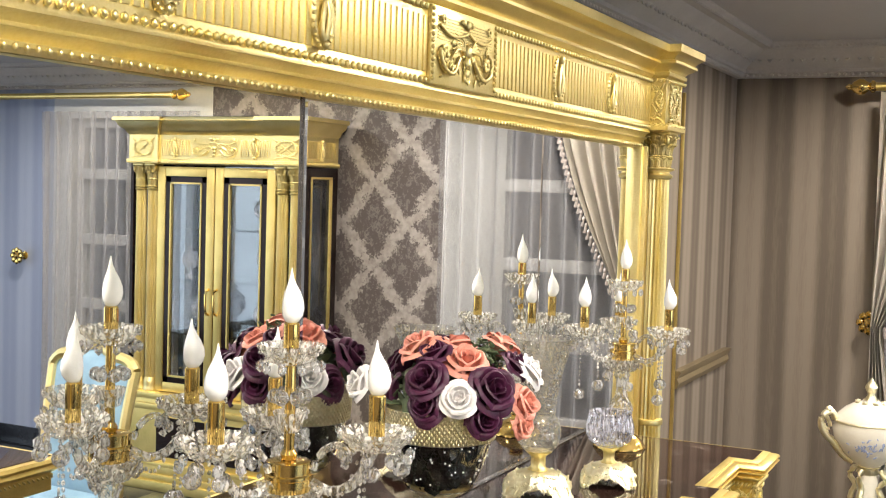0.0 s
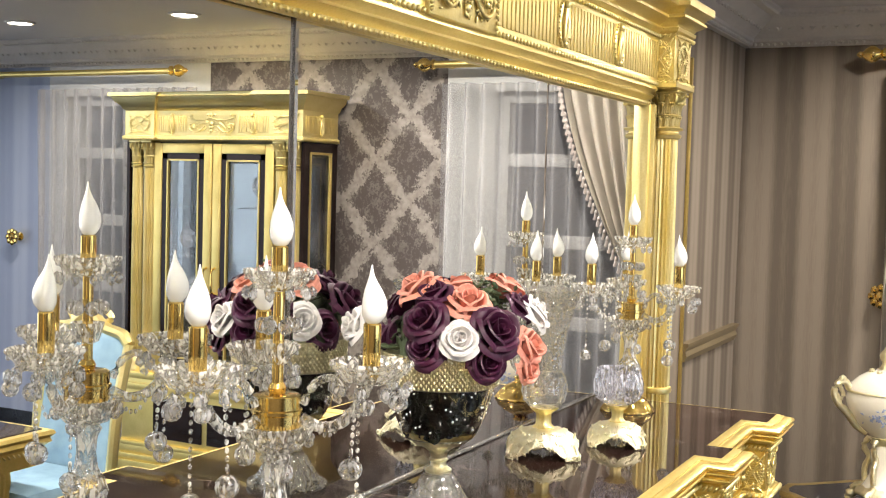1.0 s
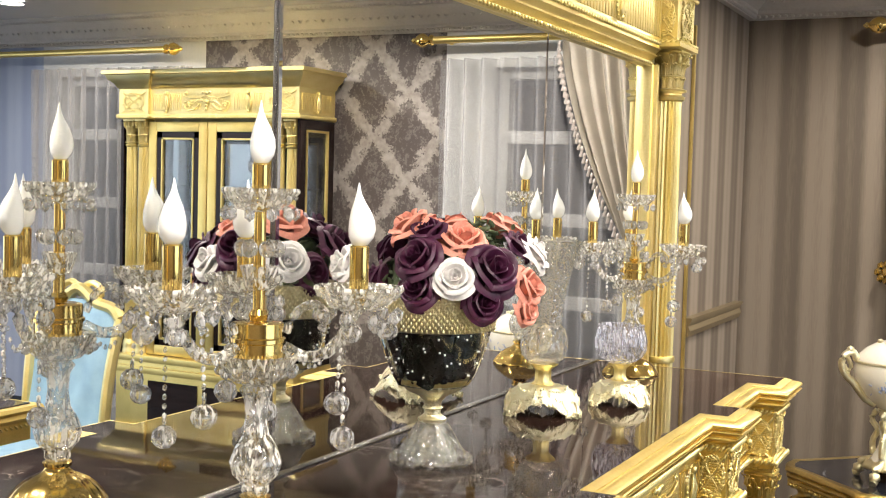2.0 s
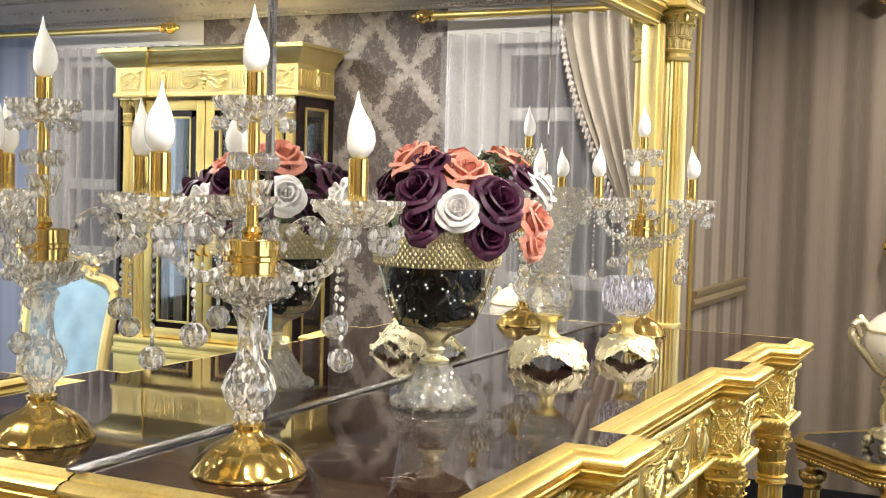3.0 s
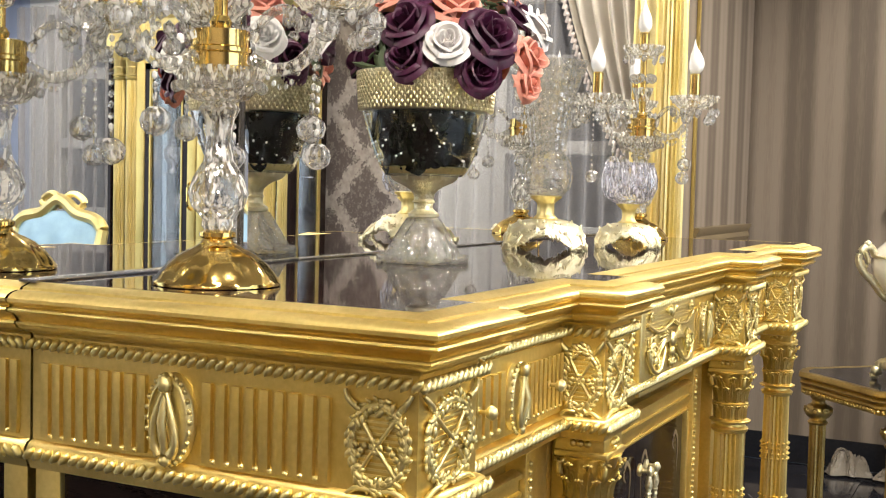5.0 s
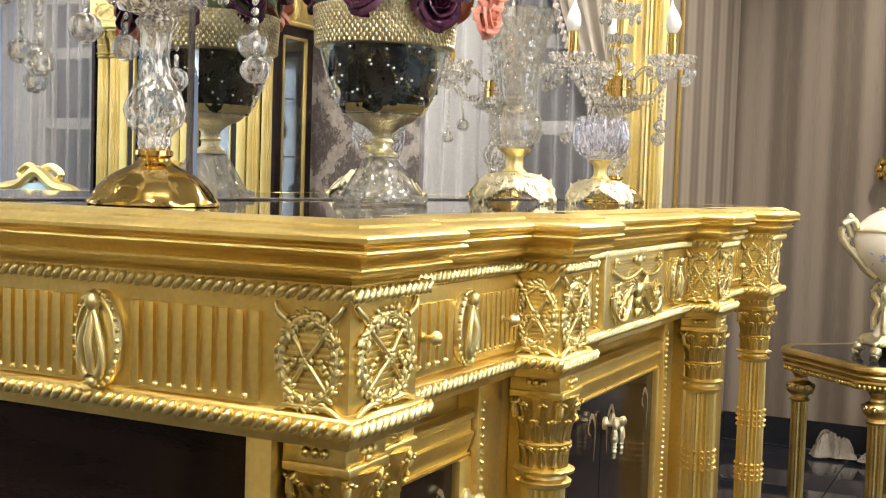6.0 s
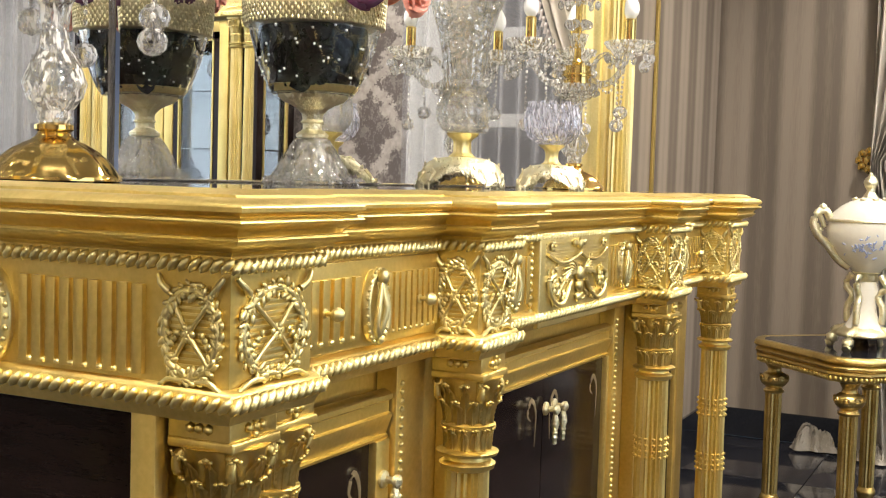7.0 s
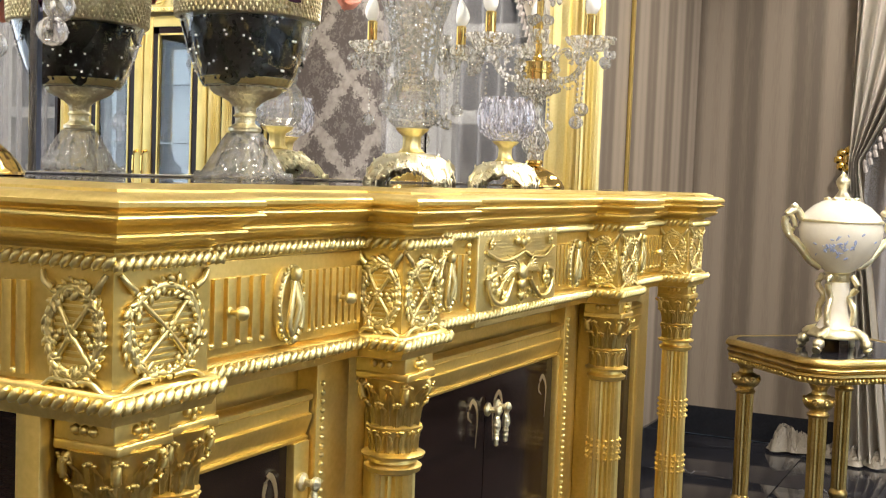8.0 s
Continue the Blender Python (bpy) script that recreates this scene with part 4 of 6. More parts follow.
door(0.225, 0.515, 0.03, 0.035, 0.497)
door(0.765, 1.0965, 0.012, 0.0, 1.078)
door(1.0995, 1.43, 0.0, 0.012, 1.118)
door(1.68, 1.97, 0.035, 0.03, 1.7)
# upright pilaster strips with bead lines beside the doors
for x0, x1 in ((0.52, 0.6), (0.7, 0.762), (1.434, 1.5), (1.6, 1.675)):
    bm = B()
    box(bm, x0, x1, DY - 0.02, DY + 0.012, LOW, 0.786 + up, 0.003)
    part("post", bm, GOLD, side)
    bm = B()
    xb = x0 + 0.012 if x0 in (0.52, 1.434) else x1 - 0.012
    for k in range(68):
        ball(bm, (xb, DY - 0.021, LOW + 0.01 + k * 0.0118), 0.0045, 1)
    part("bead_line", bm, GOLD_PALE, side, "", 80)


# ---- things on the sideboard ----
TOP = 1.009


def crystal_ball(bm, c, r, m=None):
    ball(bm, c, r, 2, (1, 1, 1), m)


def chain(bm, a, b2, n, r, sag=0.0):
    for i in range(n):
        t = (i + 0.5) / n
        p = Vector(a).lerp(Vector(b2), t) - Vector((0, 0, sag * math.sin(math.pi * t)))
        ball(bm, p, r, 1, (0.8, 0.8, 1.15))


def tray_mesh(r, depth):
    """A shallow dish of sharp radial cuts with a toothed rim."""
    bm = B()
    cut = lambda a, z: 1 + 0.055 * math.cos(18 * a) * (1 if z > -depth * 0.9 else 0.2)
    lathe(bm, [(r * 0.28, -depth), (r * 0.62, -depth * 0.86), (r * 0.84, -depth * 0.42), (r, -0.004), (r * 0.98, 0.001), (r * 0.8, -depth * 0.3), (r * 0.55, -depth * 0.68), (r * 0.2, -depth * 0.78)], 36, 0, 0, 0, 0, 0, cut)
    return bm


def drops_mesh(r, n, size, fall):
    bm = B()
    for i in range(n):
        a = 2 * math.pi * (i + 0.5) / n
        p = Vector((r * math.cos(a), r * math.sin(a), -0.004))
        ball(bm, p - Vector((0, 0, size * 0.6)), size * 0.32, 1)
        ball(bm, p - Vector((0, 0, fall)), size * 0.62, 1, (1, 1, 1.35))
    return bm


def flame_bulb_mesh():
    bm = B()
    prof = [(0.006, 0.0), (0.011, 0.003), (0.0162, 0.012), (0.0178, 0.023), (0.0168, 0.035), (0.0128, 0.049), (0.0075, 0.061), (0.0038, 0.071), (0.002, 0.08), (0.0008, 0.087)]
    rings = []
    for r, z in prof:
        lean = 0.003 * math.sin(z * 60)
        rings.append([bm.verts.new((r * math.cos(2 * math.pi * i / 20) + lean, r * math.sin(2 * math.pi * i / 20), z)) for i in range(20)])
    for p, q in zip(rings, rings[1:]):
        for i in range(20):
            bm.faces.new((p[i], p[(i + 1) % 20], q[(i + 1) % 20], q[i]))
    bm.faces.new(rings[-1])
    bm.faces.new(list(reversed(rings[0])))
    return bm


def candelabrum(x, y, angles):
    c = thing("candelabrum", "crystal and gold candelabrum with white flame bulbs on the sideboard", "candelabrum", x, y, TOP, 0, "candelabra")
    bm = B()
    lathe(bm, [(0.073, 0.0), (0.077, 0.001), (0.077, 0.005), (0.073, 0.009), (0.07, 0.014), (0.06, 0.026), (0.048, 0.036), (0.035, 0.043), (0.026, 0.047), (0.02, 0.052), (0.018, 0.056), (0.022, 0.059), (0.022, 0.064), (0.016, 0.067)], 60, 0, 0, 0, 0, 0, lambda a, z: 1 + (0.045 * abs(math.cos(6 * a)) - 0.03 if 0.008 < z < 0.05 else 0.0))
    part("base", bm, GOLD_SHINY, c, "polished gold domed foot")
    bm = B()
    lathe(bm, [(0.016, 0.066), (0.02, 0.072), (0.019, 0.08), (0.032, 0.095), (0.037, 0.112), (0.03, 0.132), (0.019, 0.15), (0.0155, 0.175), (0.018, 0.2), (0.025, 0.214), (0.02, 0.22)], 14)
    part("glass_stem", bm, CRYSTAL, c, "faceted crystal baluster", 10)
    bm = B()
    lathe(bm, [(0.016, 0.22), (0.034, 0.226), (0.046, 0.24), (0.055, 0.262), (0.05, 0.263), (0.04, 0.245), (0.014, 0.232)], 32, 0, 0, 0, 0, 0, lambda a, z: 1 + 0.045 * math.cos(16 * a))
    part("bowl", bm, CRYSTAL, c, "cut crystal bowl", 20)
    bm = B()
    lathe(bm, [(0.03, 0.258), (0.035, 0.26), (0.035, 0.279), (0.038, 0.281), (0.038, 0.286), (0.035, 0.288), (0.035, 0.307), (0.03, 0.309), (0.008, 0.309)], 32, 0, 0, 0, 0, 0, lambda a, z: 1 + 0.02 * math.cos(16 * a))
    part("collar", bm, GOLD_SHINY, c, "polished gold drum")
    bm = B()
    lathe(bm, [(0.0085, 0.305), (0.0085, 0.5)], 16)
    lathe(bm, [(0.012, 0.31), (0.014, 0.318), (0.01, 0.325)], 16)
    part("stem", bm, GOLD_SHINY, c, "slim gold tube")
    bm = B()
    lathe(bm, [(0.01, 0.352), (0.018, 0.356), (0.023, 0.372), (0.027, 0.386), (0.023, 0.386), (0.018, 0.37), (0.01, 0.362)], 14)
    part("glass_cup", bm, CRYSTAL, c, "", 10)
    bm = B()
    crystal_ball(bm, (0, 0, 0), 0.0125)
    bead = part("crystal_bead", bm, CRYSTAL_DROP, c, "", 0)
    bead.matrix_basis = pose(0.024, 0, 0.41)
    for k in range(1, 6):
        a = math.pi * k / 3
        clone(bead, "crystal_bead", pose(0.024 * math.cos(a), 0.024 * math.sin(a), 0.41))
    for k in range(9):
        a = 2 * math.pi * k / 9
        clone(bead, "crystal_bead", pose(0.052 * math.cos(a), 0.052 * math.sin(a), 0.24) @ Matrix.Scale(0.62, 4))
    bm = tray_mesh(0.052, 0.032)
    t = part("drip_tray", bm, CRYSTAL, c, "cut crystal drip tray", 0)
    t.matrix_basis = pose(0, 0, 0.492)
    d = part("crystal_fringe", drops_mesh(0.048, 10, 0.013, 0.03), CRYSTAL_DROP, t, "hanging crystal drops", 0)
    d["kind"] = "stuff"
    bm = B()
    lathe(bm, [(0.0115, 0.462), (0.0125, 0.466), (0.0125, 0.525), (0.0105, 0.527)], 20)
    part("candle_sleeve", bm, GOLD_SHINY, c, "gold candle sleeve")
    bulb = part("bulb", flame_bulb_mesh(), BULB, c, "white flame bulb, unlit")
    bulb.matrix_basis = pose(0, 0, 0.526)
    for ang in angles:
        e = new("arm")
        e.parent = c
        e.matrix_basis = pose(0, 0, 0, 0, 0, ang) @ Matrix.Diagonal((1.07, 1.0, 1.0, 1.0))
        bm = B()
        tube(bm, curve_points([(0.034, 0, 0.275), (0.06, 0, 0.262), (0.088, 0, 0.268), (0.112, 0, 0.295), (0.128, 0, 0.335)], 14), 0.0085, 8)
        tube(bm, curve_points([(0.036, 0, 0.295), (0.052, 0, 0.325), (0.075, 0, 0.335), (0.09, 0, 0.316), (0.082, 0, 0.3)], 12), 0.0062, 8)
        part("glass_arm", bm, CRYSTAL, e, "curved crystal arm", 25)
        bm = tray_mesh(0.056, 0.034)
        t = part("drip_tray", bm, CRYSTAL, e, "cut crystal drip tray", 0)
        t.matrix_basis = pose(0.13, 0, 0.362)
        t = part("crystal_fringe", drops_mesh(0.052, 9, 0.014, 0.036), CRYSTAL_DROP, e, "hanging crystal drops", 0)
        t.matrix_basis = pose(0.13, 0, 0.362)
        t["kind"] = "stuff"
        bm = B()
        lathe(bm, [(0.0115, 0.336), (0.0125, 0.34), (0.0125, 0.416), (0.0105, 0.418)], 20, 0.13)
        part("candle_sleeve", bm, GOLD_SHINY, e, "gold candle sleeve")
        b2 = clone(bulb, "bulb", pose(0.13, 0, 0.417, 0, 0, 40), e)
        bm = B()
        chain(bm, (0.108, 0.03, 0.345), (0.1, 0.03, 0.215), 11, 0.0045)
        chain(bm, (0.108, 0.03, 0.34), (0.045, 0.03, 0.26), 9, 0.004, 0.05)
        chain(bm, (0.118, -0.034, 0.345), (0.118, -0.034, 0.18), 13, 0.0042)
        tagged(part("bead_chains", bm, CRYSTAL, e, "fine crystal bead chains", 0), kind="stuff")
        for bx, by, bz, br in ((0.1, 0.03, 0.193, 0.0175), (0.118, -0.034, 0.158, 0.0165), (0.168, 0.0, 0.303, 0.0145), (0.15, 0.045, 0.303, 0.013), (0.13, -0.05, 0.303, 0.013)):
            bm = B()
            crystal_ball(bm, (bx, by, bz), br)
            lathe(bm, [(0.002, br * 0.9), (0.003, br + 0.006), (0.001, br + 0.012)], 8, bx, by, bz)
            part("pendant", bm, CRYSTAL_DROP, e, "faceted crystal ball", 0)
    return c


near_one = candelabrum(0.178, -0.17, (-68, 44, 162))
far_one = candelabrum(1.95, -0.155, (-96, 24, 144))

# flower vase
VX, VY = 0.738, -0.161
v = thing("flower_vase", "clear glass footed vase with gold mesh rim and dark leaves inside", "vase", VX, VY, TOP)
bm = B()
lathe(bm, [(0.07, 0.0), (0.075, 0.001), (0.076, 0.006), (0.07, 0.009), (0.064, 0.011), (0.057, 0.022), (0.046, 0.042), (0.034, 0.062), (0.027, 0.072), (0.021, 0.074), (0.012, 0.074), (0.02, 0.06), (0.04, 0.03), (0.05, 0.006)], 56, 0, 0, 0, 0, 0, lambda a, z: 1 + (0.025 if z < 0.01 else 0.035) * math.cos(14 * a))
foot = part("foot", bm, CRYSTAL_AMBER, v, "scalloped crystal foot", 25)
bm = B()
for i in range(44):
    a = 2 * math.pi * i / 44
    ball(bm, (0.073 * math.cos(a), 0.073 * math.sin(a), 0.009), 0.0042, 1)
tagged(part("beaded_rim", bm, CRYSTAL_AMBER, foot, "beaded crystal rim", 0), kind="stuff")
bm = B()
lathe(bm, [(0.02, 0.073), (0.025, 0.075), (0.026, 0.08), (0.02, 0.084), (0.0155, 0.088), (0.0155, 0.096), (0.019, 0.099), (0.016, 0.103), (0.017, 0.112), (0.024, 0.12), (0.034, 0.126), (0.046, 0.131), (0.053, 0.137), (0.0555, 0.145), (0.052, 0.147), (0.02, 0.142)], 60, 0, 0, 0, 0, 0, lambda a, z: 1 + (0.03 * math.cos(20 * a) if z > 0.115 else 0.0))
part("gold_stem", bm, GOLD_CAST, v, "fluted gold stem and cup")
BOWL = [(0.063, 0.141), (0.072, 0.153), (0.082, 0.175), (0.091, 0.2), (0.0985, 0.225), (0.105, 0.25), (0.108, 0.29)]
bm = B()
lathe(bm, [(0.02, 0.139)] + BOWL + [(r - 0.004, z + 0.003) for r, z in reversed(BOWL)], 64)
part("bowl", bm, CLEAR, v, "clear glass bell bowl")


def bowl_radius(z):
    for (r0, z0), (r1, z1) in zip(BOWL, BOWL[1:]):
        if z <= z1:
            return r0 + (r1 - r0) * (z - z0) / (z1 - z0)
    return BOWL[-1][0]


# added gold ring, modelled in place of the gold reflection low in the bowl
bm = B()
lathe(bm, [(0.045, 0.1465), (0.0615, 0.1465), (0.0655, 0.151), (0.0685, 0.157), (0.066, 0.158), (0.045, 0.153)], 60, 0, 0, 0, 0, 0, lambda a, z: 1 + 0.02 * math.cos(30 * a))
part("gold_reflection", bm, GOLD_PALE, v, "ribbed gold band standing in for a reflection in the glass")
# broad dark leaves pressed behind the glass
bm = B()
for i in range(64):
    a, zz = random.uniform(0, 2 * math.pi), random.uniform(0.175, 0.245)
    rr = (bowl_radius(zz) - 0.012) * random.uniform(0.82, 0.98)
    mm = Matrix.Translation((rr * math.cos(a), rr * math.sin(a), zz)) @ Euler((random.uniform(-0.9, 0.9), random.uniform(-0.3, 0.2), a)).to_matrix().to_4x4()
    ball(bm, (0, 0, 0), random.uniform(0.02, 0.034), 2, (0.14, 0.62, 1.2), mm)
lathe(bm, [(0.03, 0.15), (0.054, 0.156), (0.066, 0.18), (0.078, 0.215), (0.084, 0.255), (0.05, 0.268)], 24)
part("filling", bm, DARK_CARVED, v, "dark green leaves inside the glass")
bm = B()
lathe(bm, [(0.106, 0.246), (0.1095, 0.247), (0.1125, 0.3), (0.1145, 0.309), (0.109, 0.309)], 48)
for row in range(10):
    for i in range(72):
        a = 2 * math.pi * (i + 0.5 * (row % 2)) / 72
        r = 0.1098 + row * 0.0004
        ball(bm, (r * math.cos(a), r * math.sin(a), 0.25 + row * 0.0062), 0.0034, 1, (0.6, 0.7, 1.25))
part("rim_band", bm, GOLD_CAST, v, "knobbly gold mesh band", 75)
bm = B()
for i in range(64):
    a, zz = i * 2.39996 + random.uniform(-0.2, 0.2), random.choice((0.17, 0.192, 0.214, 0.236)) + random.uniform(-0.006, 0.006)
    r = bowl_radius(zz) + 0.001
    ball(bm, (r * math.cos(a), r * math.sin(a), zz), 0.0021, 1)
tagged(part("crystal_studs", bm, BULB, v, "tiny bright crystal studs", 0), kind="stuff")


def rose_mesh(size, seed):
    """Cupped overlapping petals with rolled lips round a tight heart."""
    rng = random.Random(seed)
    bm = B()
    layers = ((2, 0.13, 0.7, 0.03), (3, 0.3, 0.74, 0.08), (3, 0.52, 0.68, 0.2), (4, 0.74, 0.5, 0.34), (4, 0.86, 0.2, 0.44))
    for layer, (n, rad, hgt, flare) in enumerate(layers):
        for i in range(n):
            a0 = 2 * math.pi * (i + 0.37 * layer) / n + rng.uniform(-0.2, 0.2)
            half = math.pi / n * 1.45
            wv, dip = rng.uniform(0, 6), rng.uniform(-0.06, 0.06)
            hh = hgt * rng.uniform(0.88, 1.1)
            grid = []
            for u in range(9):
                fu = u / 8 * 2 - 1
                row = []
                for w in range(7):
                    fw = w / 6
                    tip = 1 - 0.42 * abs(fu) ** 2.6 * fw
                    lip = max(0.0, fw - 0.66) / 0.34
                    r = rad * (0.32 + 0.68 * math.sin(min(fw * 1.9, 1.571)) ** 0.8) + flare * 0.55 * lip ** 1.6 + 0.05 * rad * math.sin(3 * fu + wv) * fw
                    z = -0.35 + (hh + 0.35) * math.sin(fw * 1.5) * tip - 0.5 * flare * lip ** 2.2 + (dip + 0.035 * math.sin(5 * fu + wv)) * fw ** 2
                    a = a0 + fu * half * (1 - 0.12 * fw)
                    row.append(Vector((r * math.cos(a), r * math.sin(a), z)) * size)
                grid.append(row)
            for off in (0.0, -0.02 * size):
                vs = [[bm.verts.new(p * (1 + off / max(p.length, 0.2 * size))) for p in row] for row in grid]
                for u in range(8):
                    for w in range(6):
                        bm.faces.new((vs[u][w], vs[u + 1][w], vs[u + 1][w + 1], vs[u][w + 1]))
    ball(bm, (0, 0, -0.15 * size), 0.36 * size, 1)
    return bm


bouquet = thing("bouquet", "artificial roses in plum, coral and white, filling the vase", "flowers", VX, VY, TOP + 0.3)
rx, ry = Vector((0.45, -0.893)), Vector((-0.893, -0.45))     # across and towards the aisle
ROSES = [  # across, towards the aisle, up, size, colour
    (-0.03, 0.098, 0.075, 0.042, 0), (-0.028, 0.1, 0.025, 0.04, 0), (0.096, 0.098, 0.058, 0.05, 0), (0.082, 0.105, 0.002, 0.036, 0), (0.032, 0.125, 0.045, 0.036, 2), (0.16, 0.07, 0.03, 0.036, 1), (0.158, 0.075, -0.01, 0.03, 1),
    (-0.018, 0.05, 0.118, 0.036, 0), (0.046, 0.06, 0.104, 0.044, 1), (-0.045, 0.015, 0.126, 0.044, 1), (0.142, 0.03, 0.098, 0.034, 0), (0.118, -0.03, 0.124, 0.042, 1), (0.172, 0.02, 0.085, 0.038, 2),
    (-0.16, 0.07, 0.06, 0.035, 2), (-0.07, -0.08, 0.08, 0.048, 0), (0.04, -0.095, 0.07, 0.05, 0), (-0.02, -0.105, 0.04, 0.044, 1), (0.03, -0.03, 0.118, 0.044, 1), (0.1, -0.09, 0.05, 0.046, 1), (-0.1, -0.01, 0.03, 0.04, 0),
    (0.0, -0.075, 0.11, 0.04, 0), (0.085, -0.06, 0.1, 0.034, 0), (0.04, 0.03, 0.07, 0.045, 0), (0.1, 0.02, 0.06, 0.045, 0)]
for i, (ac, tw, upz, size, col) in enumerate(ROSES):
    p = rx * ac + ry * tw
    ob = part("rose", rose_mesh(size, i), (PETAL_PLUM, PETAL_CORAL, PETAL_WHITE)[col], bouquet, ("dark plum rose", "coral pink rose", "white rose")[col], 60)
    q = rx * (ac - 0.035) + ry * tw
    d = Vector((q.x, q.y, 0.02 + upz * 0.8)).normalized()
    ob.matrix_basis = Matrix.Translation((p.x, p.y, upz)) @ d.to_track_quat("Z", "Y").to_matrix().to_4x4()
bm = B()
for i in range(260):
    a = random.uniform(0, 2 * math.pi)
    r = random.uniform(0.03, 0.115)
    q = Vector((r * math.cos(a), r * math.sin(a), random.uniform(0.0, 0.1) * (1.2 - r * 6)))
    if i < 150:
        q = Vector((0.045, -0.075, 0.11)) + Vector((random.gauss(0, 0.022), random.gauss(0, 0.022), random.gauss(0.0, 0.016)))
    mm = Matrix.Translation(q) @ Euler((random.uniform(-1.5, 1.5), random.uniform(-1.5, 1.5), a)).to_matrix().to_4x4()
    ball(bm, (0, 0, 0), random.uniform(0.004, 0.008) if i < 150 else 0.02, 1, (0.3, 0.7, 1.5), mm)
part("leaves", bm, LEAF, bouquet, "small sage leaves")


def rococo_foot(parent, r, h, turn):
    """A domed gold skirt, cut into four arches with lacy edges, on scroll feet, under a twisted stem."""
    bm = B()
    rng = random.Random(7)
    n, rows = 120, 10
    rings = []
    for j in range(rows + 1):
        t = j / rows
        ring = []
        for i in range(n):
            a = 2 * math.pi * i / n + turn
            leg = abs(math.cos(2 * (a - turn))) ** 3.0
            low = h * (0.45 + 0.05 * math.sin(20 * a)) * (1 - leg)
            z = h - (h - low) * (1 - math.cos(t * 1.571))
            f = 0.2 + 0.58 * math.sin(t * 1.571) + 0.26 * leg * t ** 2
            f *= 1 + 0.03 * math.sin(14 * a + 8 * t) * t
            ring.append(bm.verts.new((r * f * math.cos(a), r * f * math.sin(a), max(0.0, z))))
        rings.append(ring)
    for p, q in zip(rings, rings[1:]):
        for i in range(n):
            bm.faces.new((p[i], p[(i + 1) % n], q[(i + 1) % n], q[i]))
    # raised scrolls and leaves over the skirt and along its hem
    for i in range(n):
        for j, size in ((rows, 0.05), (rows - 3, 0.045), (4, 0.035)):
            if rng.random() < (0.55 if j == rows else 0.3):
                p = rings[j][i].co
                m = Matrix.Translation(p + Vector((0, 0, 0.001))) @ Matrix.Rotation(math.atan2(p.y, p.x), 4, "Z") @ Matrix.Rotation(rng.uniform(-1.2, 1.2), 4, "X")
                ball(bm, (0, 0, 0), r * size * rng.uniform(0.8, 1.3), 1, (0.6, 0.6, 1.4), m)
    for k in range(4):
        a = math.pi / 2 * k + turn
        for s in (-1, 1):
            pts = [(r * f * math.cos(a + s * w), r * f * math.sin(a + s * w), h * g) for f, w, g in ((0.84, 0.2, 0.5), (0.94, 0.17, 0.28), (1.0, 0.1, 0.1), (1.06, 0.05, 0.08), (1.06, 0.02, 0.2))]
            tube(bm, curve_points(pts, 10), r * 0.035, 5)
        ball(bm, (r * 1.0 * math.cos(a), r * 1.0 * math.sin(a), h * 0.09), r * 0.07, 1)
    foot = part("foot", bm, GOLD_CAST, parent, "lacy gold rococo foot", 60)
    bm = B()
    lathe(bm, [(r * 0.22, h * 0.95), (r * 0.25, h * 1.02), (r * 0.2, h * 1.08), (r * 0.165, h * 1.16), (r * 0.165, h * 1.5), (r * 0.2, h * 1.58), (r * 0.28, h * 1.68), (r * 0.32, h * 1.76), (r * 0.17, h * 1.78)], 48, 0, 0, 0, 0, 0, lambda a, z: 1 + 0.08 * math.cos(8 * a + z * 220))
    part("twisted_stem", bm, GOLD_PALE, foot, "twisted gold stem", 60)


tv = thing("trumpet_vase", "tall fluted crystal trumpet vase on a pierced gold foot", "vase", 1.307, -0.152, TOP)
rococo_foot(tv, 0.102, 0.062, radians(66))
bm = B()
lathe(bm, [(0.02, 0.108), (0.036, 0.112), (0.049, 0.126), (0.054, 0.146), (0.053, 0.166), (0.046, 0.186), (0.037, 0.198), (0.036, 0.2), (0.0, 0.2)], 24, 0, 0, 0, 0, 0, lambda a, z: 1 + 0.02 * math.cos(12 * a), False)
part("globe", bm, CRYSTAL_AMBER, tv, "faceted crystal globe", 0)
bm = B()
lathe(bm, [(0.034, 0.2), (0.038, 0.204), (0.041, 0.235), (0.046, 0.27), (0.054, 0.31), (0.066, 0.35), (0.079, 0.384), (0.081, 0.388), (0.077, 0.388), (0.063, 0.352), (0.051, 0.31), (0.043, 0.27), (0.037, 0.235), (0.03, 0.21)], 96, 0, 0, 0, 0, 0, lambda a, z: 1 + 0.014 * math.cos(24 * a))
part("glass", bm, CRYSTAL_AMBER, tv, "ribbed crystal flute", 25)

bw = thing("footed_bowl", "lilac cut crystal bowl on a pierced gold foot", "bowl", 1.512, -0.266, TOP)
rococo_foot(bw, 0.084, 0.054, radians(62))
bm = B()
lathe(bm, [(0.018, 0.094), (0.036, 0.1), (0.052, 0.112), (0.06, 0.13), (0.061, 0.15), (0.056, 0.17), (0.052, 0.18), (0.054, 0.186), (0.05, 0.186), (0.048, 0.178), (0.053, 0.16), (0.054, 0.14), (0.047, 0.118), (0.02, 0.104)], 36, 0, 0, 0, 0, 0, lambda a, z: 1 + 0.03 * math.cos(18 * a))
part("bowl", bm, CRYSTAL_LILAC, bw, "cut lilac crystal", 0)

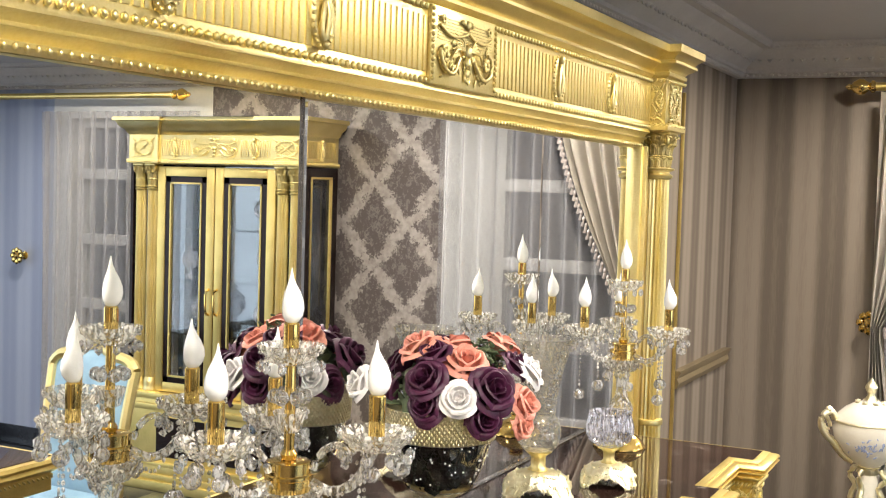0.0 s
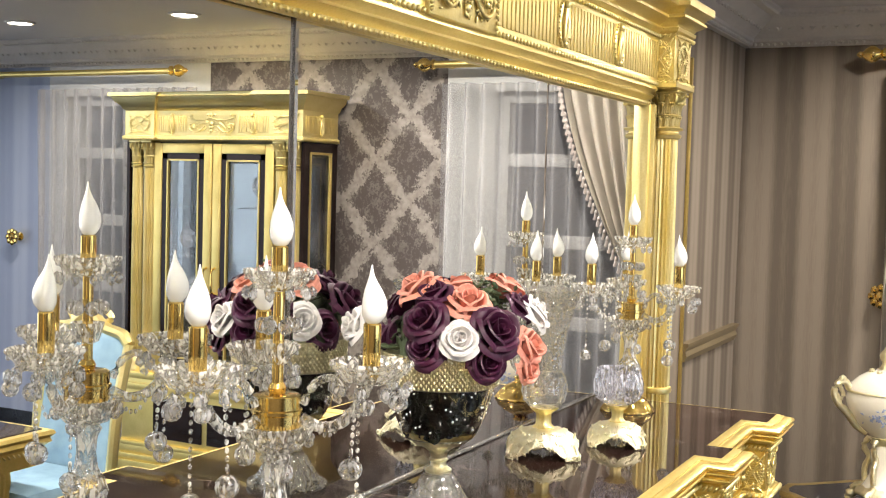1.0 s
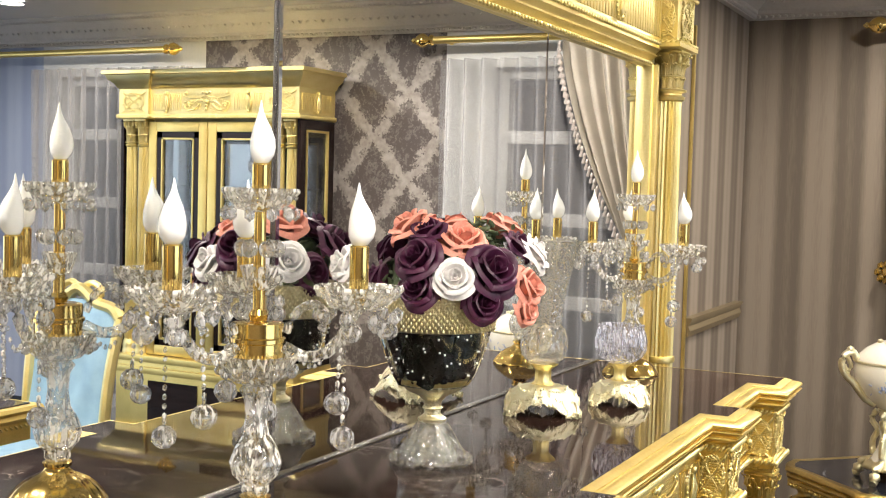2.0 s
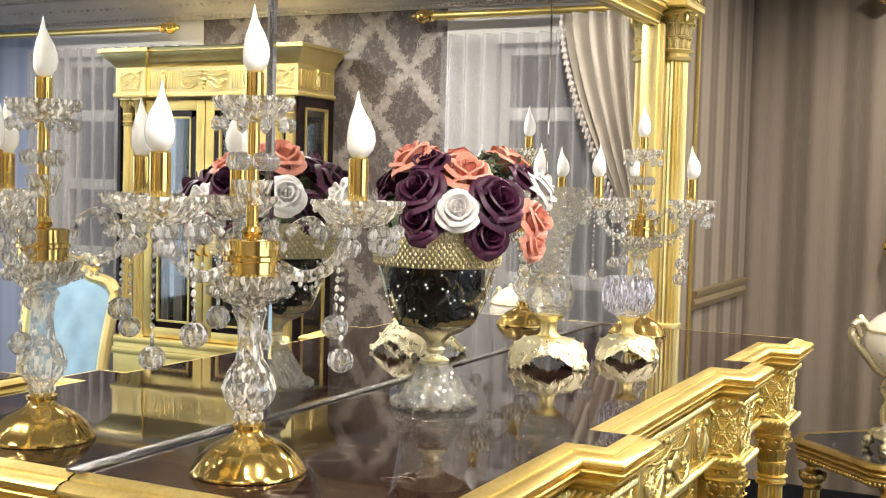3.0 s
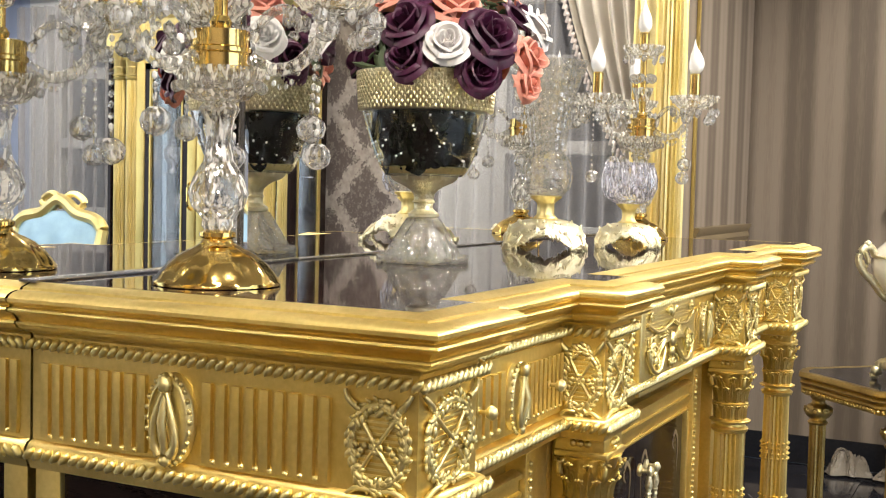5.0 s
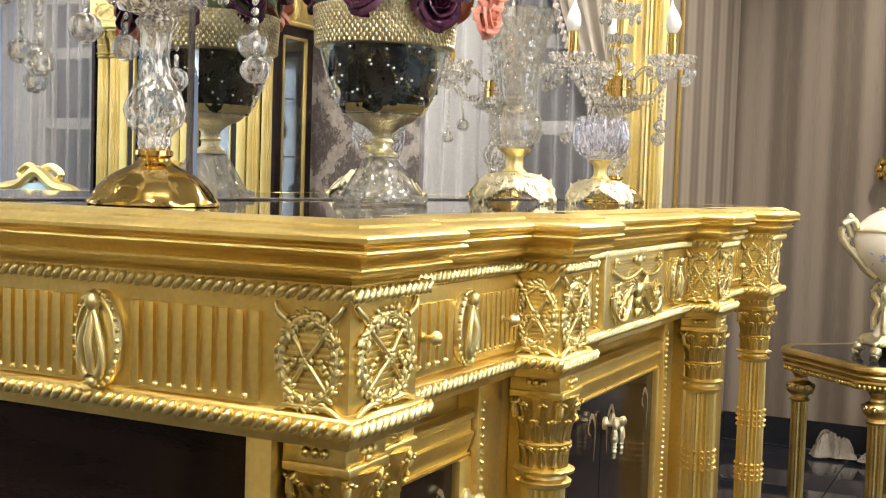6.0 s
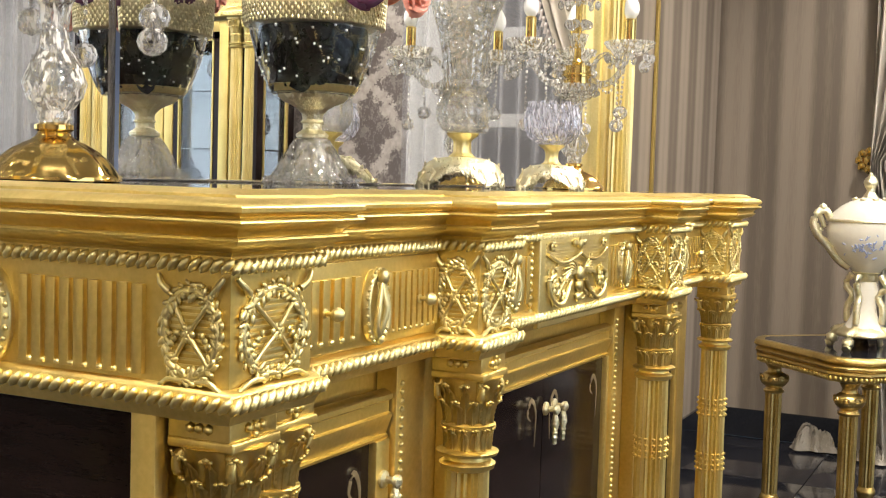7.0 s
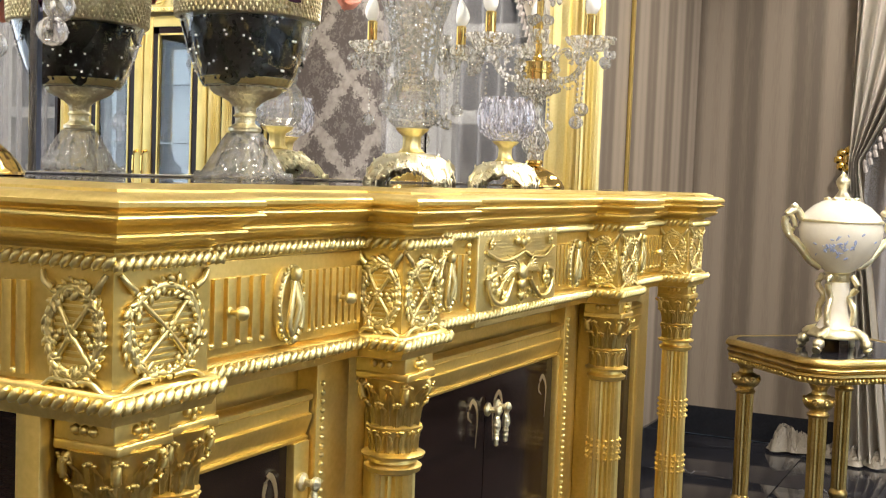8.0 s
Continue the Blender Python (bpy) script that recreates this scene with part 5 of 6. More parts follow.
# ---- urn on its stand ----
UX, UY, UT = 3.28, -0.71, 0.5
st = thing("pedestal_table", "small gold table with black stone top and fluted legs", "side table", 3.38, -0.70, FLOOR)
hh = UT - FLOOR
plan = []
for k in range(4):
    c, n = math.cos(math.pi / 2 * k), math.sin(math.pi / 2 * k)
    for d, t in ((0.3, -0.085), (0.335, -0.06), (0.345, 0.0), (0.335, 0.06), (0.3, 0.085)):
        plan.append((d * c - t * n, d * n + t * c))
bm = B()
slab(bm, offset_path(plan, -0.002, True), hh - 0.02, hh)
part("stone_top", bm, FLOOR_STONE, st, "glossy black stone top")
bm = B()
moulding(bm, plan, [(-0.03, hh - 0.002), (0.0, hh + 0.002), (0.012, hh + 0.001), (0.019, hh - 0.006), (0.02, hh - 0.014), (0.012, hh - 0.02), (0.005, hh - 0.024), (0.011, hh - 0.028), (0.015, hh - 0.034), (0.011, hh - 0.04), (0.004, hh - 0.044), (0.01, hh - 0.048), (0.011, hh - 0.055), (0.002, hh - 0.06), (-0.004, hh - 0.08), (-0.06, hh - 0.085)], True)
part("apron", bm, GOLD_DEEP, st, "moulded gold apron")
bm = B()
for p, d in along(offset_path(plan, 0.004, True), 0.016, True):
    ball(bm, (p.x, p.y, hh - 0.068), 0.0068, 1, (0.9, 0.9, 1.2))
tagged(part("bead_row", bm, GOLD, st), kind="stuff")
for k in range(4):
    a = math.pi / 2 * k
    x, y = 0.292 * math.cos(a), 0.292 * math.sin(a)
    bm = B()
    lathe(bm, [(0.027, 0.085), (0.0285, 0.3), (0.029, hh - 0.185)], 84, x, y, 0, 14, 0.004)
    lathe(bm, [(0.034, 0.0), (0.036, 0.012), (0.03, 0.022), (0.026, 0.035), (0.03, 0.055), (0.034, 0.064), (0.034, 0.074), (0.029, 0.082), (0.026, 0.088)], 28, x, y)
    lathe(bm, [(0.029, hh - 0.192), (0.034, hh - 0.19), (0.036, hh - 0.183), (0.03, hh - 0.177), (0.027, hh - 0.172), (0.036, hh - 0.166), (0.044, hh - 0.158), (0.048, hh - 0.148), (0.048, hh - 0.138), (0.043, hh - 0.128), (0.034, hh - 0.121), (0.026, hh - 0.117), (0.023, hh - 0.11), (0.025, hh - 0.102), (0.031, hh - 0.092), (0.036, hh - 0.084)], 32, x, y)
    for j in range(4):
        for s in (-1, 1):
            m = Matrix.Translation((x, y, hh - 0.14)) @ Matrix.Rotation(math.pi / 2 * j + 0.3, 4, "Z") @ Matrix.Rotation(0.36 * s, 4, "Z")
            ring = [(0.0475, 0.013 * (1 - 0.09 * q) * math.cos(0.8 * q) * s, 0.013 * (1 - 0.09 * q) * math.sin(0.8 * q)) for q in range(11)]
            tube(bm, [m @ Vector(q) for q in ring], 0.0032, 5)
    part("leg", bm, GOLD_DEEP, st, "fluted gold leg")

u = thing("porcelain_urn", "cream porcelain lidded urn with gold handles and blue flowers", "urn", UX, UY, UT, -63)
bm = B()
lathe(bm, [(0.05, 0.0), (0.045, 0.05), (0.06, 0.055)], 4)
part("plinth", bm, DARK_WOOD, u, "dark plinth block", 10)
bm = B()
lathe(bm, [(0.09, 0.045), (0.095, 0.052), (0.085, 0.065), (0.07, 0.075), (0.055, 0.085)], 8)
for k in range(4):
    a = math.pi / 4 + math.pi / 2 * k
    tube(bm, curve_points([(0.06 * math.cos(a), 0.06 * math.sin(a), 0.07), (0.1 * math.cos(a), 0.1 * math.sin(a), 0.055), (0.11 * math.cos(a), 0.11 * math.sin(a), 0.02), (0.125 * math.cos(a), 0.125 * math.sin(a), 0.008)], 8), 0.016, 6)
    ball(bm, (0.11 * math.cos(a), 0.11 * math.sin(a), 0.03), 0.022, 1)
    tube(bm, curve_points([(0.06 * math.cos(a), 0.06 * math.sin(a), 0.09), (0.062 * math.cos(a), 0.062 * math.sin(a), 0.14), (0.045 * math.cos(a), 0.045 * math.sin(a), 0.18), (0.07 * math.cos(a), 0.07 * math.sin(a), 0.215), (0.05 * math.cos(a), 0.05 * math.sin(a), 0.25)], 10), 0.011, 6)
lathe(bm, [(0.03, 0.225), (0.042, 0.235), (0.036, 0.25), (0.045, 0.258), (0.03, 0.265)], 24)
part("gilt_mount", bm, GOLD_CAST, u, "cast gold scroll mount", 75)
bm = B()
lathe(bm, [(0.065, 0.075), (0.055, 0.09), (0.04, 0.12), (0.034, 0.16), (0.04, 0.2), (0.034, 0.23), (0.035, 0.255), (0.06, 0.275), (0.1, 0.31), (0.128, 0.36), (0.135, 0.4), (0.128, 0.425)], 40)
part("body", bm, PORCELAIN, u)
bm = B()
lathe(bm, [(0.132, 0.424), (0.136, 0.428), (0.132, 0.433)], 40)
part("gilt_line", bm, GOLD_CAST, u)
bm = B()
lathe(bm, [(0.131, 0.432), (0.12, 0.45), (0.09, 0.478), (0.06, 0.495), (0.03, 0.505), (0.02, 0.51)], 40)
lid = part("lid", bm, PORCELAIN, u)
bm = B()
lathe(bm, [(0.028, 0.505), (0.02, 0.515), (0.012, 0.53), (0.02, 0.545), (0.024, 0.558), (0.018, 0.57), (0.01, 0.578), (0.003, 0.59)], 20)
for j in range(8):
    a = math.pi * j / 4
    ball(bm, (0.05 * math.cos(a), 0.05 * math.sin(a), 0.5), 0.012, 1, (1, 1, 0.6))
part("finial", bm, GOLD_CAST, lid, "gold finial", 75)
for s in (-1, 1):
    bm = B()
    pts = [(s * x, 0, z) for x, z in ((0.06, 0.275), (0.1, 0.3), (0.135, 0.345), (0.17, 0.38), (0.185, 0.42), (0.17, 0.455), (0.145, 0.46), (0.13, 0.435))]
    tube(bm, curve_points(pts, 24), 0.013, 8)
    tube(bm, curve_points([(s * 0.165, 0, 0.445), (s * 0.15, 0, 0.41), (s * 0.165, 0, 0.395), (s * 0.175, 0, 0.415)], 8), 0.008, 6)
    for k in range(4):
        ball(bm, (s * (0.1 + 0.022 * k), 0, 0.31 + 0.024 * k), 0.016, 1, (0.8, 0.7, 1))
    ball(bm, (s * 0.155, 0, 0.47), 0.015, 1)
    part("handle", bm, GOLD_CAST, u, "gold scroll handle", 80)
bm = B()
for i in range(46):
    a = random.gauss(-1.95, 0.28)
    z = random.gauss(0.35, 0.022)
    t = (z - 0.31) / 0.05
    r = 0.1 + 0.028 * min(max(t, 0), 1) + 0.0075 * min(max(t - 1, 0), 1) + 0.0005
    mm = Matrix.Translation((r * math.cos(a), r * math.sin(a), z)) @ Matrix.Rotation(a, 4, "Z") @ Matrix.Rotation(random.uniform(-1.5, 1.5), 4, "X")
    ball(bm, (0, 0, 0), random.uniform(0.004, 0.009), 1, (0.25, 0.5, 1.3), mm)
part("painted_flowers", bm, BLUE_PAINT, u, "blue painted flowers")


# ---- curtains ----
def cloth(bm, rows, thick=0.004):
    vs = [[bm.verts.new(p) for p in row] for row in rows]
    for a, b2 in zip(vs, vs[1:]):
        for i in range(len(a) - 1):
            bm.faces.new((a[i], a[i + 1], b2[i + 1], b2[i]))
    if thick:
        bmesh.ops.solidify(bm, geom=bm.faces[:], thickness=thick)


def sheer(y0, y1, label):
    bm = B()
    rows = []
    n = 150
    for zz in np.linspace(2.2, FLOOR + 0.01, 14):
        row = []
        for i in range(n + 1):
            f = i / n
            y = y0 + (y1 - y0) * f
            x = 4.63 + 0.042 * math.sin(f * (y1 - y0) * 62 + 0.8 * math.sin(f * 9) + 0.25 * math.sin(zz * 2 + f * 5)) + 0.008 * math.sin(f * 57 + zz)
            row.append(Vector((x, y, zz)))
        rows.append(row)
    cloth(bm, rows, 0)
    c = part("voile_curtain", bm, SHEER, None, "", 180)
    tagged(c, label, "curtain", "voile curtains")
    return c


sheer(-1.79, -0.62, "white voile curtain in soft folds before the window")
sheer(-4.82, -3.5, "white voile curtain in soft folds beside the display cabinet")

for i, (ya, yb) in enumerate(((-1.93, -0.41), (-5.4, -3.54))):
    rod = thing("curtain_rod", "gold curtain pole with turned finials above a window", "curtain rod", 4.58, (ya + yb) / 2, 2.3, 0, "curtain rods")
    half = (yb - ya) / 2
    bm = B()
    tube(bm, [(0, -half + 0.1, 0), (0, half - 0.1, 0)], 0.02, 12)
    part("pole", bm, GOLD, rod)
    for s in (-1, 1):
        bm = B()
        b3 = B()
        lathe(b3, [(0.02, 0), (0.03, 0.01), (0.03, 0.02), (0.018, 0.03), (0.036, 0.055), (0.04, 0.075), (0.028, 0.1), (0.012, 0.115), (0.016, 0.125), (0.004, 0.14)], 20)
        join(bm, b3, Matrix.Translation((0, s * (half - 0.12), 0)) @ Matrix.Rotation(radians(-90 * s), 4, "X"))
        part("finial", bm, GOLD_SHINY, rod, "turned gold finial")
        bm = B()
        tube(bm, [(0, s * (half - 0.16), 0), (FAR_X - 4.58, s * (half - 0.16), 0)], 0.012, 8)
        part("bracket", bm, GOLD, rod)

# tied-back cream drape, falling to the floor beside the window
bm = B()
rows = []
for zz in np.linspace(2.27, FLOOR + 0.02, 44):
    t = min(1.0, max(0.0, (2.27 - zz) / 1.12))
    if zz > 1.15:
        lo = -1.03 + 0.42 * t ** 1.5
        hi = -0.56 - 0.0 * t
    else:
        k = (1.15 - zz) / 1.29
        lo, hi = -0.61 - 0.2 * k, -0.56 + 0.0 * k
    row = []
    for i in range(61):
        f = i / 60
        squeeze = 1.0 if zz > 1.3 else 0.8
        row.append(Vector((4.5 + 0.05 * squeeze * math.sin(f * 34 + 0.4 * math.sin(zz * 3)) + 0.014 * math.sin(f * 70 + zz * 2), lo + (hi - lo) * f, zz)))
    rows.append(row)
cloth(bm, rows, 0.004)
drape = tagged(part("drape", bm, CREAM_CLOTH, None, "", 180), "cream satin drape tied back with tassel fringe, pooling on the floor", "curtain")
bm = B()
for k in range(34):
    t = k / 33
    zz = 2.25 - t * 1.1
    y = -1.035 + 0.42 * t ** 1.5
    ball(bm, (4.5, y - 0.012, zz), 0.014, 1, (0.8, 0.8, 1.2))
    tube(bm, [(4.5, y - 0.012, zz - 0.012), (4.5, y - 0.02, zz - 0.04)], 0.009, 5)
part("tassel_fringe", bm, GREY_CLOTH, drape, "grey tassel fringe")
# pooled hem, two crumpled heaps
for hx, hy, hr, hz, sd in ((4.6, -0.365, 0.075, 0.12, 1.0), (4.56, -0.62, 0.1, 0.085, 4.0), (4.55, -0.77, 0.085, 0.075, 6.0)):
    bm = B()
    rows = []
    for j in range(31):
        row = []
        for i in range(121):
            a = 2 * math.pi * i / 120
            f = j / 30
            r = hr * f * (1 + 0.28 * math.sin(3 * a + sd) + 0.14 * math.sin(7 * a + 2 * sd))
            n1 = noise.noise(Vector((r * math.cos(a) * 20, r * math.sin(a) * 20, sd * 7)))
            n2 = noise.noise(Vector((r * math.cos(a) * 26 + 2.2 * n1, r * math.sin(a) * 26, sd * 3)))
            fold = abs(math.sin(18 * n2 + 6 * n1 + 3 * a))
            z = FLOOR + 0.004 + hz * (1 - f ** 3.2) * (0.3 + 0.5 * n1 + 0.55 * fold)
            row.append(Vector((hx + r * math.cos(a), hy + 1.15 * r * math.sin(a), max(z, FLOOR + 0.003))))
        rows.append(row)
    cloth(bm, rows, 0)
    part("pooled_hem", bm, HEM_CLOTH, drape, "crumpled cream hem on the floor", 38)

for y in (-0.54, -5.06):
    k = thing("curtain_holdback", "gold flower shaped curtain holdback on the wallpaper", "holdback", FAR_X, y, 1.2 if y < -1 else 1.165, 0, "curtain holdbacks")
    bm = B()
    b3 = B()
    lathe(b3, [(0.03, 0), (0.03, 0.008), (0.01, 0.014), (0.01, 0.06), (0.02, 0.065), (0.02, 0.08), (0.005, 0.09)], 16)
    join(bm, b3, Matrix.Rotation(radians(-90), 4, "Y"))
    for j in range(8):
        a = math.pi * j / 4
        ball(bm, (-0.075, 0.04 * math.cos(a), 0.04 * math.sin(a)), 0.022, 1, (0.6, 1, 1))
    part("knob", bm, GOLD_SHINY, k)

# ---- display cabinet ----
CAB_BACK = surface("silvered_back", (0.27, 0.275, 0.28), (0.22, 0.225, 0.23), 0.06, 1.0, 3, 60, 0.01, 0.0003, 0.04)
CY0, CY1, CX0, CX1 = -3.735, -2.47, 4.27, 4.64
cab = thing("display_cabinet", "tall gold and black glazed display cabinet with glass shelves", "cabinet", 0, 0, FLOOR)
cplan = [(CX1, CY1), (CX0, CY1), (CX0, CY1 - 0.22), (CX0 + 0.02, CY1 - 0.22), (CX0 + 0.02, CY0 + 0.22), (CX0, CY0 + 0.22), (CX0, CY0), (CX1, CY0)]
# the line runs with the room on its right
area = sum(p[0] * q[1] - q[0] * p[1] for p, q in zip(cplan, cplan[1:] + cplan[:1]))
if area < 0:
    cplan = list(reversed(cplan))
bm = B()
slab(bm, cplan, 1.9 + up, 2.1 + up)
moulding(bm, cplan, lift([(0, 2.08), (0.012, 2.09), (0.02, 2.11), (0.05, 2.135), (0.06, 2.16), (0.075, 2.165), (0.075, 2.185), (0, 2.19)]))
slab(bm, offset_path(cplan, 0.07), 2.18 + up, 2.187 + up)
moulding(bm, cplan, lift([(0, 1.93), (0.012, 1.925), (0.012, 1.905), (0, 1.9)]))
part("cornice", bm, GOLD_PALE, cab)
on_cab = lambda x, y, z: Matrix.Translation((x, y, z)) @ Matrix.Rotation(radians(-90), 4, "Z")
bm = B()
for yy, w in ((CY0 + 0.11, 0.18), (CY1 - 0.11, 0.18)):
    wreath(bm, on_cab(CX0, yy, 2.0 + up), w, 0.12)
garland_shapes(bm, on_cab(CX0 + 0.016, (CY0 + CY1) / 2, 2.0 + up), 0.36, 0.13)
for yy in (CY0 + 0.34, CY1 - 0.34):
    medallion_shapes(bm, on_cab(CX0 + 0.02, yy, 2.0 + up), 0.075, 0.13)
    flute_panel(cab, GOLD_PALE, on_cab(CX0 + 0.02, yy, 2.0 + up), 0.2, 0.1, 12)
medallion_shapes(bm, on_front((CX0 + CX1) / 2, CY1, 2.0 + up) @ Matrix.Rotation(radians(180), 4, "Z"), 0.075, 0.13)
flute_panel(cab, GOLD_PALE, on_front((CX0 + CX1) / 2, CY1, 2.0 + up) @ Matrix.Rotation(radians(180), 4, "Z"), 0.3, 0.1, 18)
rope(bm, offset_path(cplan, 0.012), 1.915 + up, 0.009, 0.022)
part("frieze_carving", bm, GOLD_PALE, cab, "carved gold frieze", 80)
mid = (CY0 + CY1) / 2
bm = B()
box(bm, CX0, CX1, CY0, CY1, FLOOR + up, 0.44 + up, 0.004)
for z0, z1 in ((0.36, 0.4), (0.43, 0.47)):
    box(bm, CX0 - 0.02, CX1, CY0 - 0.01, CY1 + 0.012, z0 + up, z1 + up, 0.006)
for z0, z1, out in ((0.0, 0.06, 0.05), (0.06, 0.1, 0.036), (0.1, 0.15, 0.022), (0.15, 0.175, 0.03)):
    box(bm, CX0 - out, CX1, CY0 - out, CY1 + out, z0, z1, 0.006)
part("base_unit", bm, GOLD, cab, "moulded gold base")
for ya, yb in ((CY0 + 0.25, mid - 0.02), (mid + 0.02, CY1 - 0.25)):
    bm = B()
    box(bm, CX0 - 0.006, CX0 + 0.006, ya, yb, FLOOR + up + 0.21, 0.32 + up)
    part("lower_door", bm, DARK_WOOD, cab, "black lacquer door")
bm = B()
box(bm, CX1 - 0.012, CX1, CY0 + 0.02, CY1 - 0.02, 0.47 + up, 1.9 + up)
part("back_panel", bm, CAB_BACK, cab, "grey mirror back panel")
bm = B()
for y in (CY0, CY1 - 0.02):
    for x0, x1 in ((CX0 + 0.02, CX0 + 0.075), (CX1 - 0.055, CX1)):
        box(bm, x0, x1, y, y + 0.02, 0.47 + up, 1.9 + up)
    box(bm, CX0 + 0.07, CX1 - 0.05, y, y + 0.02, 0.47 + up, 0.53 + up)
    box(bm, CX0 + 0.07, CX1 - 0.05, y, y + 0.02, 1.84 + up, 1.9 + up)
part("side_frame", bm, DARK_WOOD, cab, "black side frame")
for y in (CY0 - 0.004, CY1 - 0.016):
    bm = B()
    for x0, x1, z0, z1 in ((CX0 + 0.08, CX0 + 0.094, 0.54, 1.83), (CX1 - 0.074, CX1 - 0.06, 0.54, 1.83), (CX0 + 0.08, CX1 - 0.06, 0.526, 0.54), (CX0 + 0.08, CX1 - 0.06, 1.83, 1.844)):
        box(bm, x0, x1, y, y + 0.02, z0 + up, z1 + up, 0.003)
    part("gilt_bead", bm, GOLD, cab)
for y in (CY0 + 0.008, CY1 - 0.012):
    bm = B()
    box(bm, CX0 + 0.075, CX1 - 0.055, y, y + 0.005, 0.53 + up, 1.84 + up)
    part("pane", bm, CLEAR, cab).visible_shadow = False
for y in (CY0 + 0.11, CY1 - 0.11):
    for dy in (-0.045, 0.045):
        column_parts(cab, CX0 + 0.045, y + dy, 0.47 + up, 1.9 + up, 0.034, 0.14, GOLD_PALE, False)
for ya, yb, hy in ((CY0 + 0.2, mid - 0.003, mid - 0.03), (mid + 0.003, CY1 - 0.2, mid + 0.03)):
    d = new("door")
    d.parent = cab
    za, zb = 0.475 + up, 1.885 + up
    bm = B()
    for y0, y1, z0, z1 in ((ya, ya + 0.06, za, zb), (yb - 0.06, yb, za, zb), (ya + 0.06, yb - 0.06, za, za + 0.06), (ya + 0.06, yb - 0.06, zb - 0.06, zb)):
        box(bm, CX0 + 0.03, CX0 + 0.06, y0, y1, z0, z1, 0.005)
    part("door_frame", bm, GOLD, d)
    bm = B()
    e = 0.06
    for y0, y1, z0, z1 in ((ya + e, ya + e + 0.036, za + e, zb - e), (yb - e - 0.036, yb - e, za + e, zb - e), (ya + e, yb - e, za + e, za + e + 0.036), (ya + e, yb - e, zb - e - 0.036, zb - e)):
        box(bm, CX0 + 0.036, CX0 + 0.054, y0, y1, z0, z1)
    part("inner_frame", bm, DARK_WOOD, d, "black inner frame")
    bm = B()
    e = 0.096
    for y0, y1, z0, z1 in ((ya + e, ya + e + 0.01, za + e, zb - e), (yb - e - 0.01, yb - e, za + e, zb - e), (ya + e, yb - e, za + e, za + e + 0.01), (ya + e, yb - e, zb - e - 0.01, zb - e)):
        box(bm, CX0 + 0.03, CX0 + 0.05, y0, y1, z0, z1)
    part("gilt_bead", bm, GOLD, d)
    bm = B()
    box(bm, CX0 + 0.042, CX0 + 0.047, ya + 0.07, yb - 0.07, za + 0.07, zb - 0.07)
    part("pane", bm, CLEAR, d).visible_shadow = False
    bm = B()
    tube(bm, curve_points([(CX0 + 0.03, hy, 0.98 + up), (CX0, hy, 1.0 + up), (CX0 - 0.004, hy, 1.06 + up), (CX0, hy, 1.12 + up), (CX0 + 0.03, hy, 1.14 + up)], 10), 0.007, 6)
    part("handle", bm, GOLD_SHINY, d, "gold bow handle")
for zz in (0.84, 1.18, 1.5):
    bm = B()
    box(bm, CX0 + 0.07, CX1 - 0.015, CY0 + 0.03, CY1 - 0.03, zz + up, zz + up + 0.008)
    part("glass_shelf", bm, CLEAR, cab)
for i, (yy, zz, s) in enumerate(((-2.86, 1.508, 0.9), (-2.82, 1.188, 1.1), (-2.84, 0.848, 1.0), (-3.4, 1.188, 0.8), (-2.66, 0.848, 0.9), (-3.3, 0.848, 1.1))):
    g = thing("crystal_jar", "clear cut crystal lidded jar on a glass shelf", "jar", 4.46, yy, (zz + up) * 0.978 + FLOOR, 0, "crystal in the cabinet")
    bm = B()
    lathe(bm, [(r * s, z * s) for r, z in ((0.045, 0), (0.04, 0.01), (0.015, 0.03), (0.012, 0.06), (0.04, 0.08), (0.062, 0.11), (0.066, 0.14), (0.06, 0.165), (0.05, 0.17))], 16)
    part("body", bm, CRYSTAL_LILAC, g, "", 20)
    bm = B()
    lathe(bm, [(r * s, z * s) for r, z in ((0.06, 0.171), (0.05, 0.19), (0.02, 0.21), (0.01, 0.22), (0.018, 0.235), (0.004, 0.26))], 16)
    part("lid", bm, CRYSTAL_LILAC, g, "", 20)

cab.scale = (1, 1, 0.978)

# ---- dining table and chair ----
table = thing("dining_table", "dining table with dark glossy top and gold edge", "table", 1.0, -2.75, FLOOR)
TZ = 0.79
bm = B()
box(bm, -1.1, 1.1, -0.55, 0.55, TZ - 0.02, TZ, 0.004)
part("tabletop", bm, TOP_STONE, table, "dark marble top")
rect = [(-1.1, 0.55), (-1.1, -0.55), (1.1, -0.55), (1.1, 0.55)]
bm = B()
moulding(bm, rect, [(-0.01, TZ - 0.004), (0.03, TZ - 0.006), (0.036, TZ - 0.02), (0.02, TZ - 0.035), (0.026, TZ - 0.05), (0.0, TZ - 0.07), (0.0, TZ - 0.14), (-0.03, TZ - 0.14)], True)
part("apron", bm, GOLD, table, "moulded gold apron")
bm = B()
rope(bm, offset_path(rect, 0.012) + [offset_path(rect, 0.012)[0]], TZ - 0.085, 0.01, 0.024)
part("rope_edge", bm, GOLD_PALE, table)
for x in (-0.98, 0.98):
    for y in (-0.44, 0.44):
        bm = B()
        lathe(bm, [(0.03, 0), (0.04, 0.03), (0.028, 0.06), (0.035, 0.1), (0.045, TZ - 0.24), (0.05, TZ - 0.2), (0.045, TZ - 0.13)], 48, x, y, 0, 14, 0.005)
        part("leg", bm, GOLD, table, "fluted gold leg")


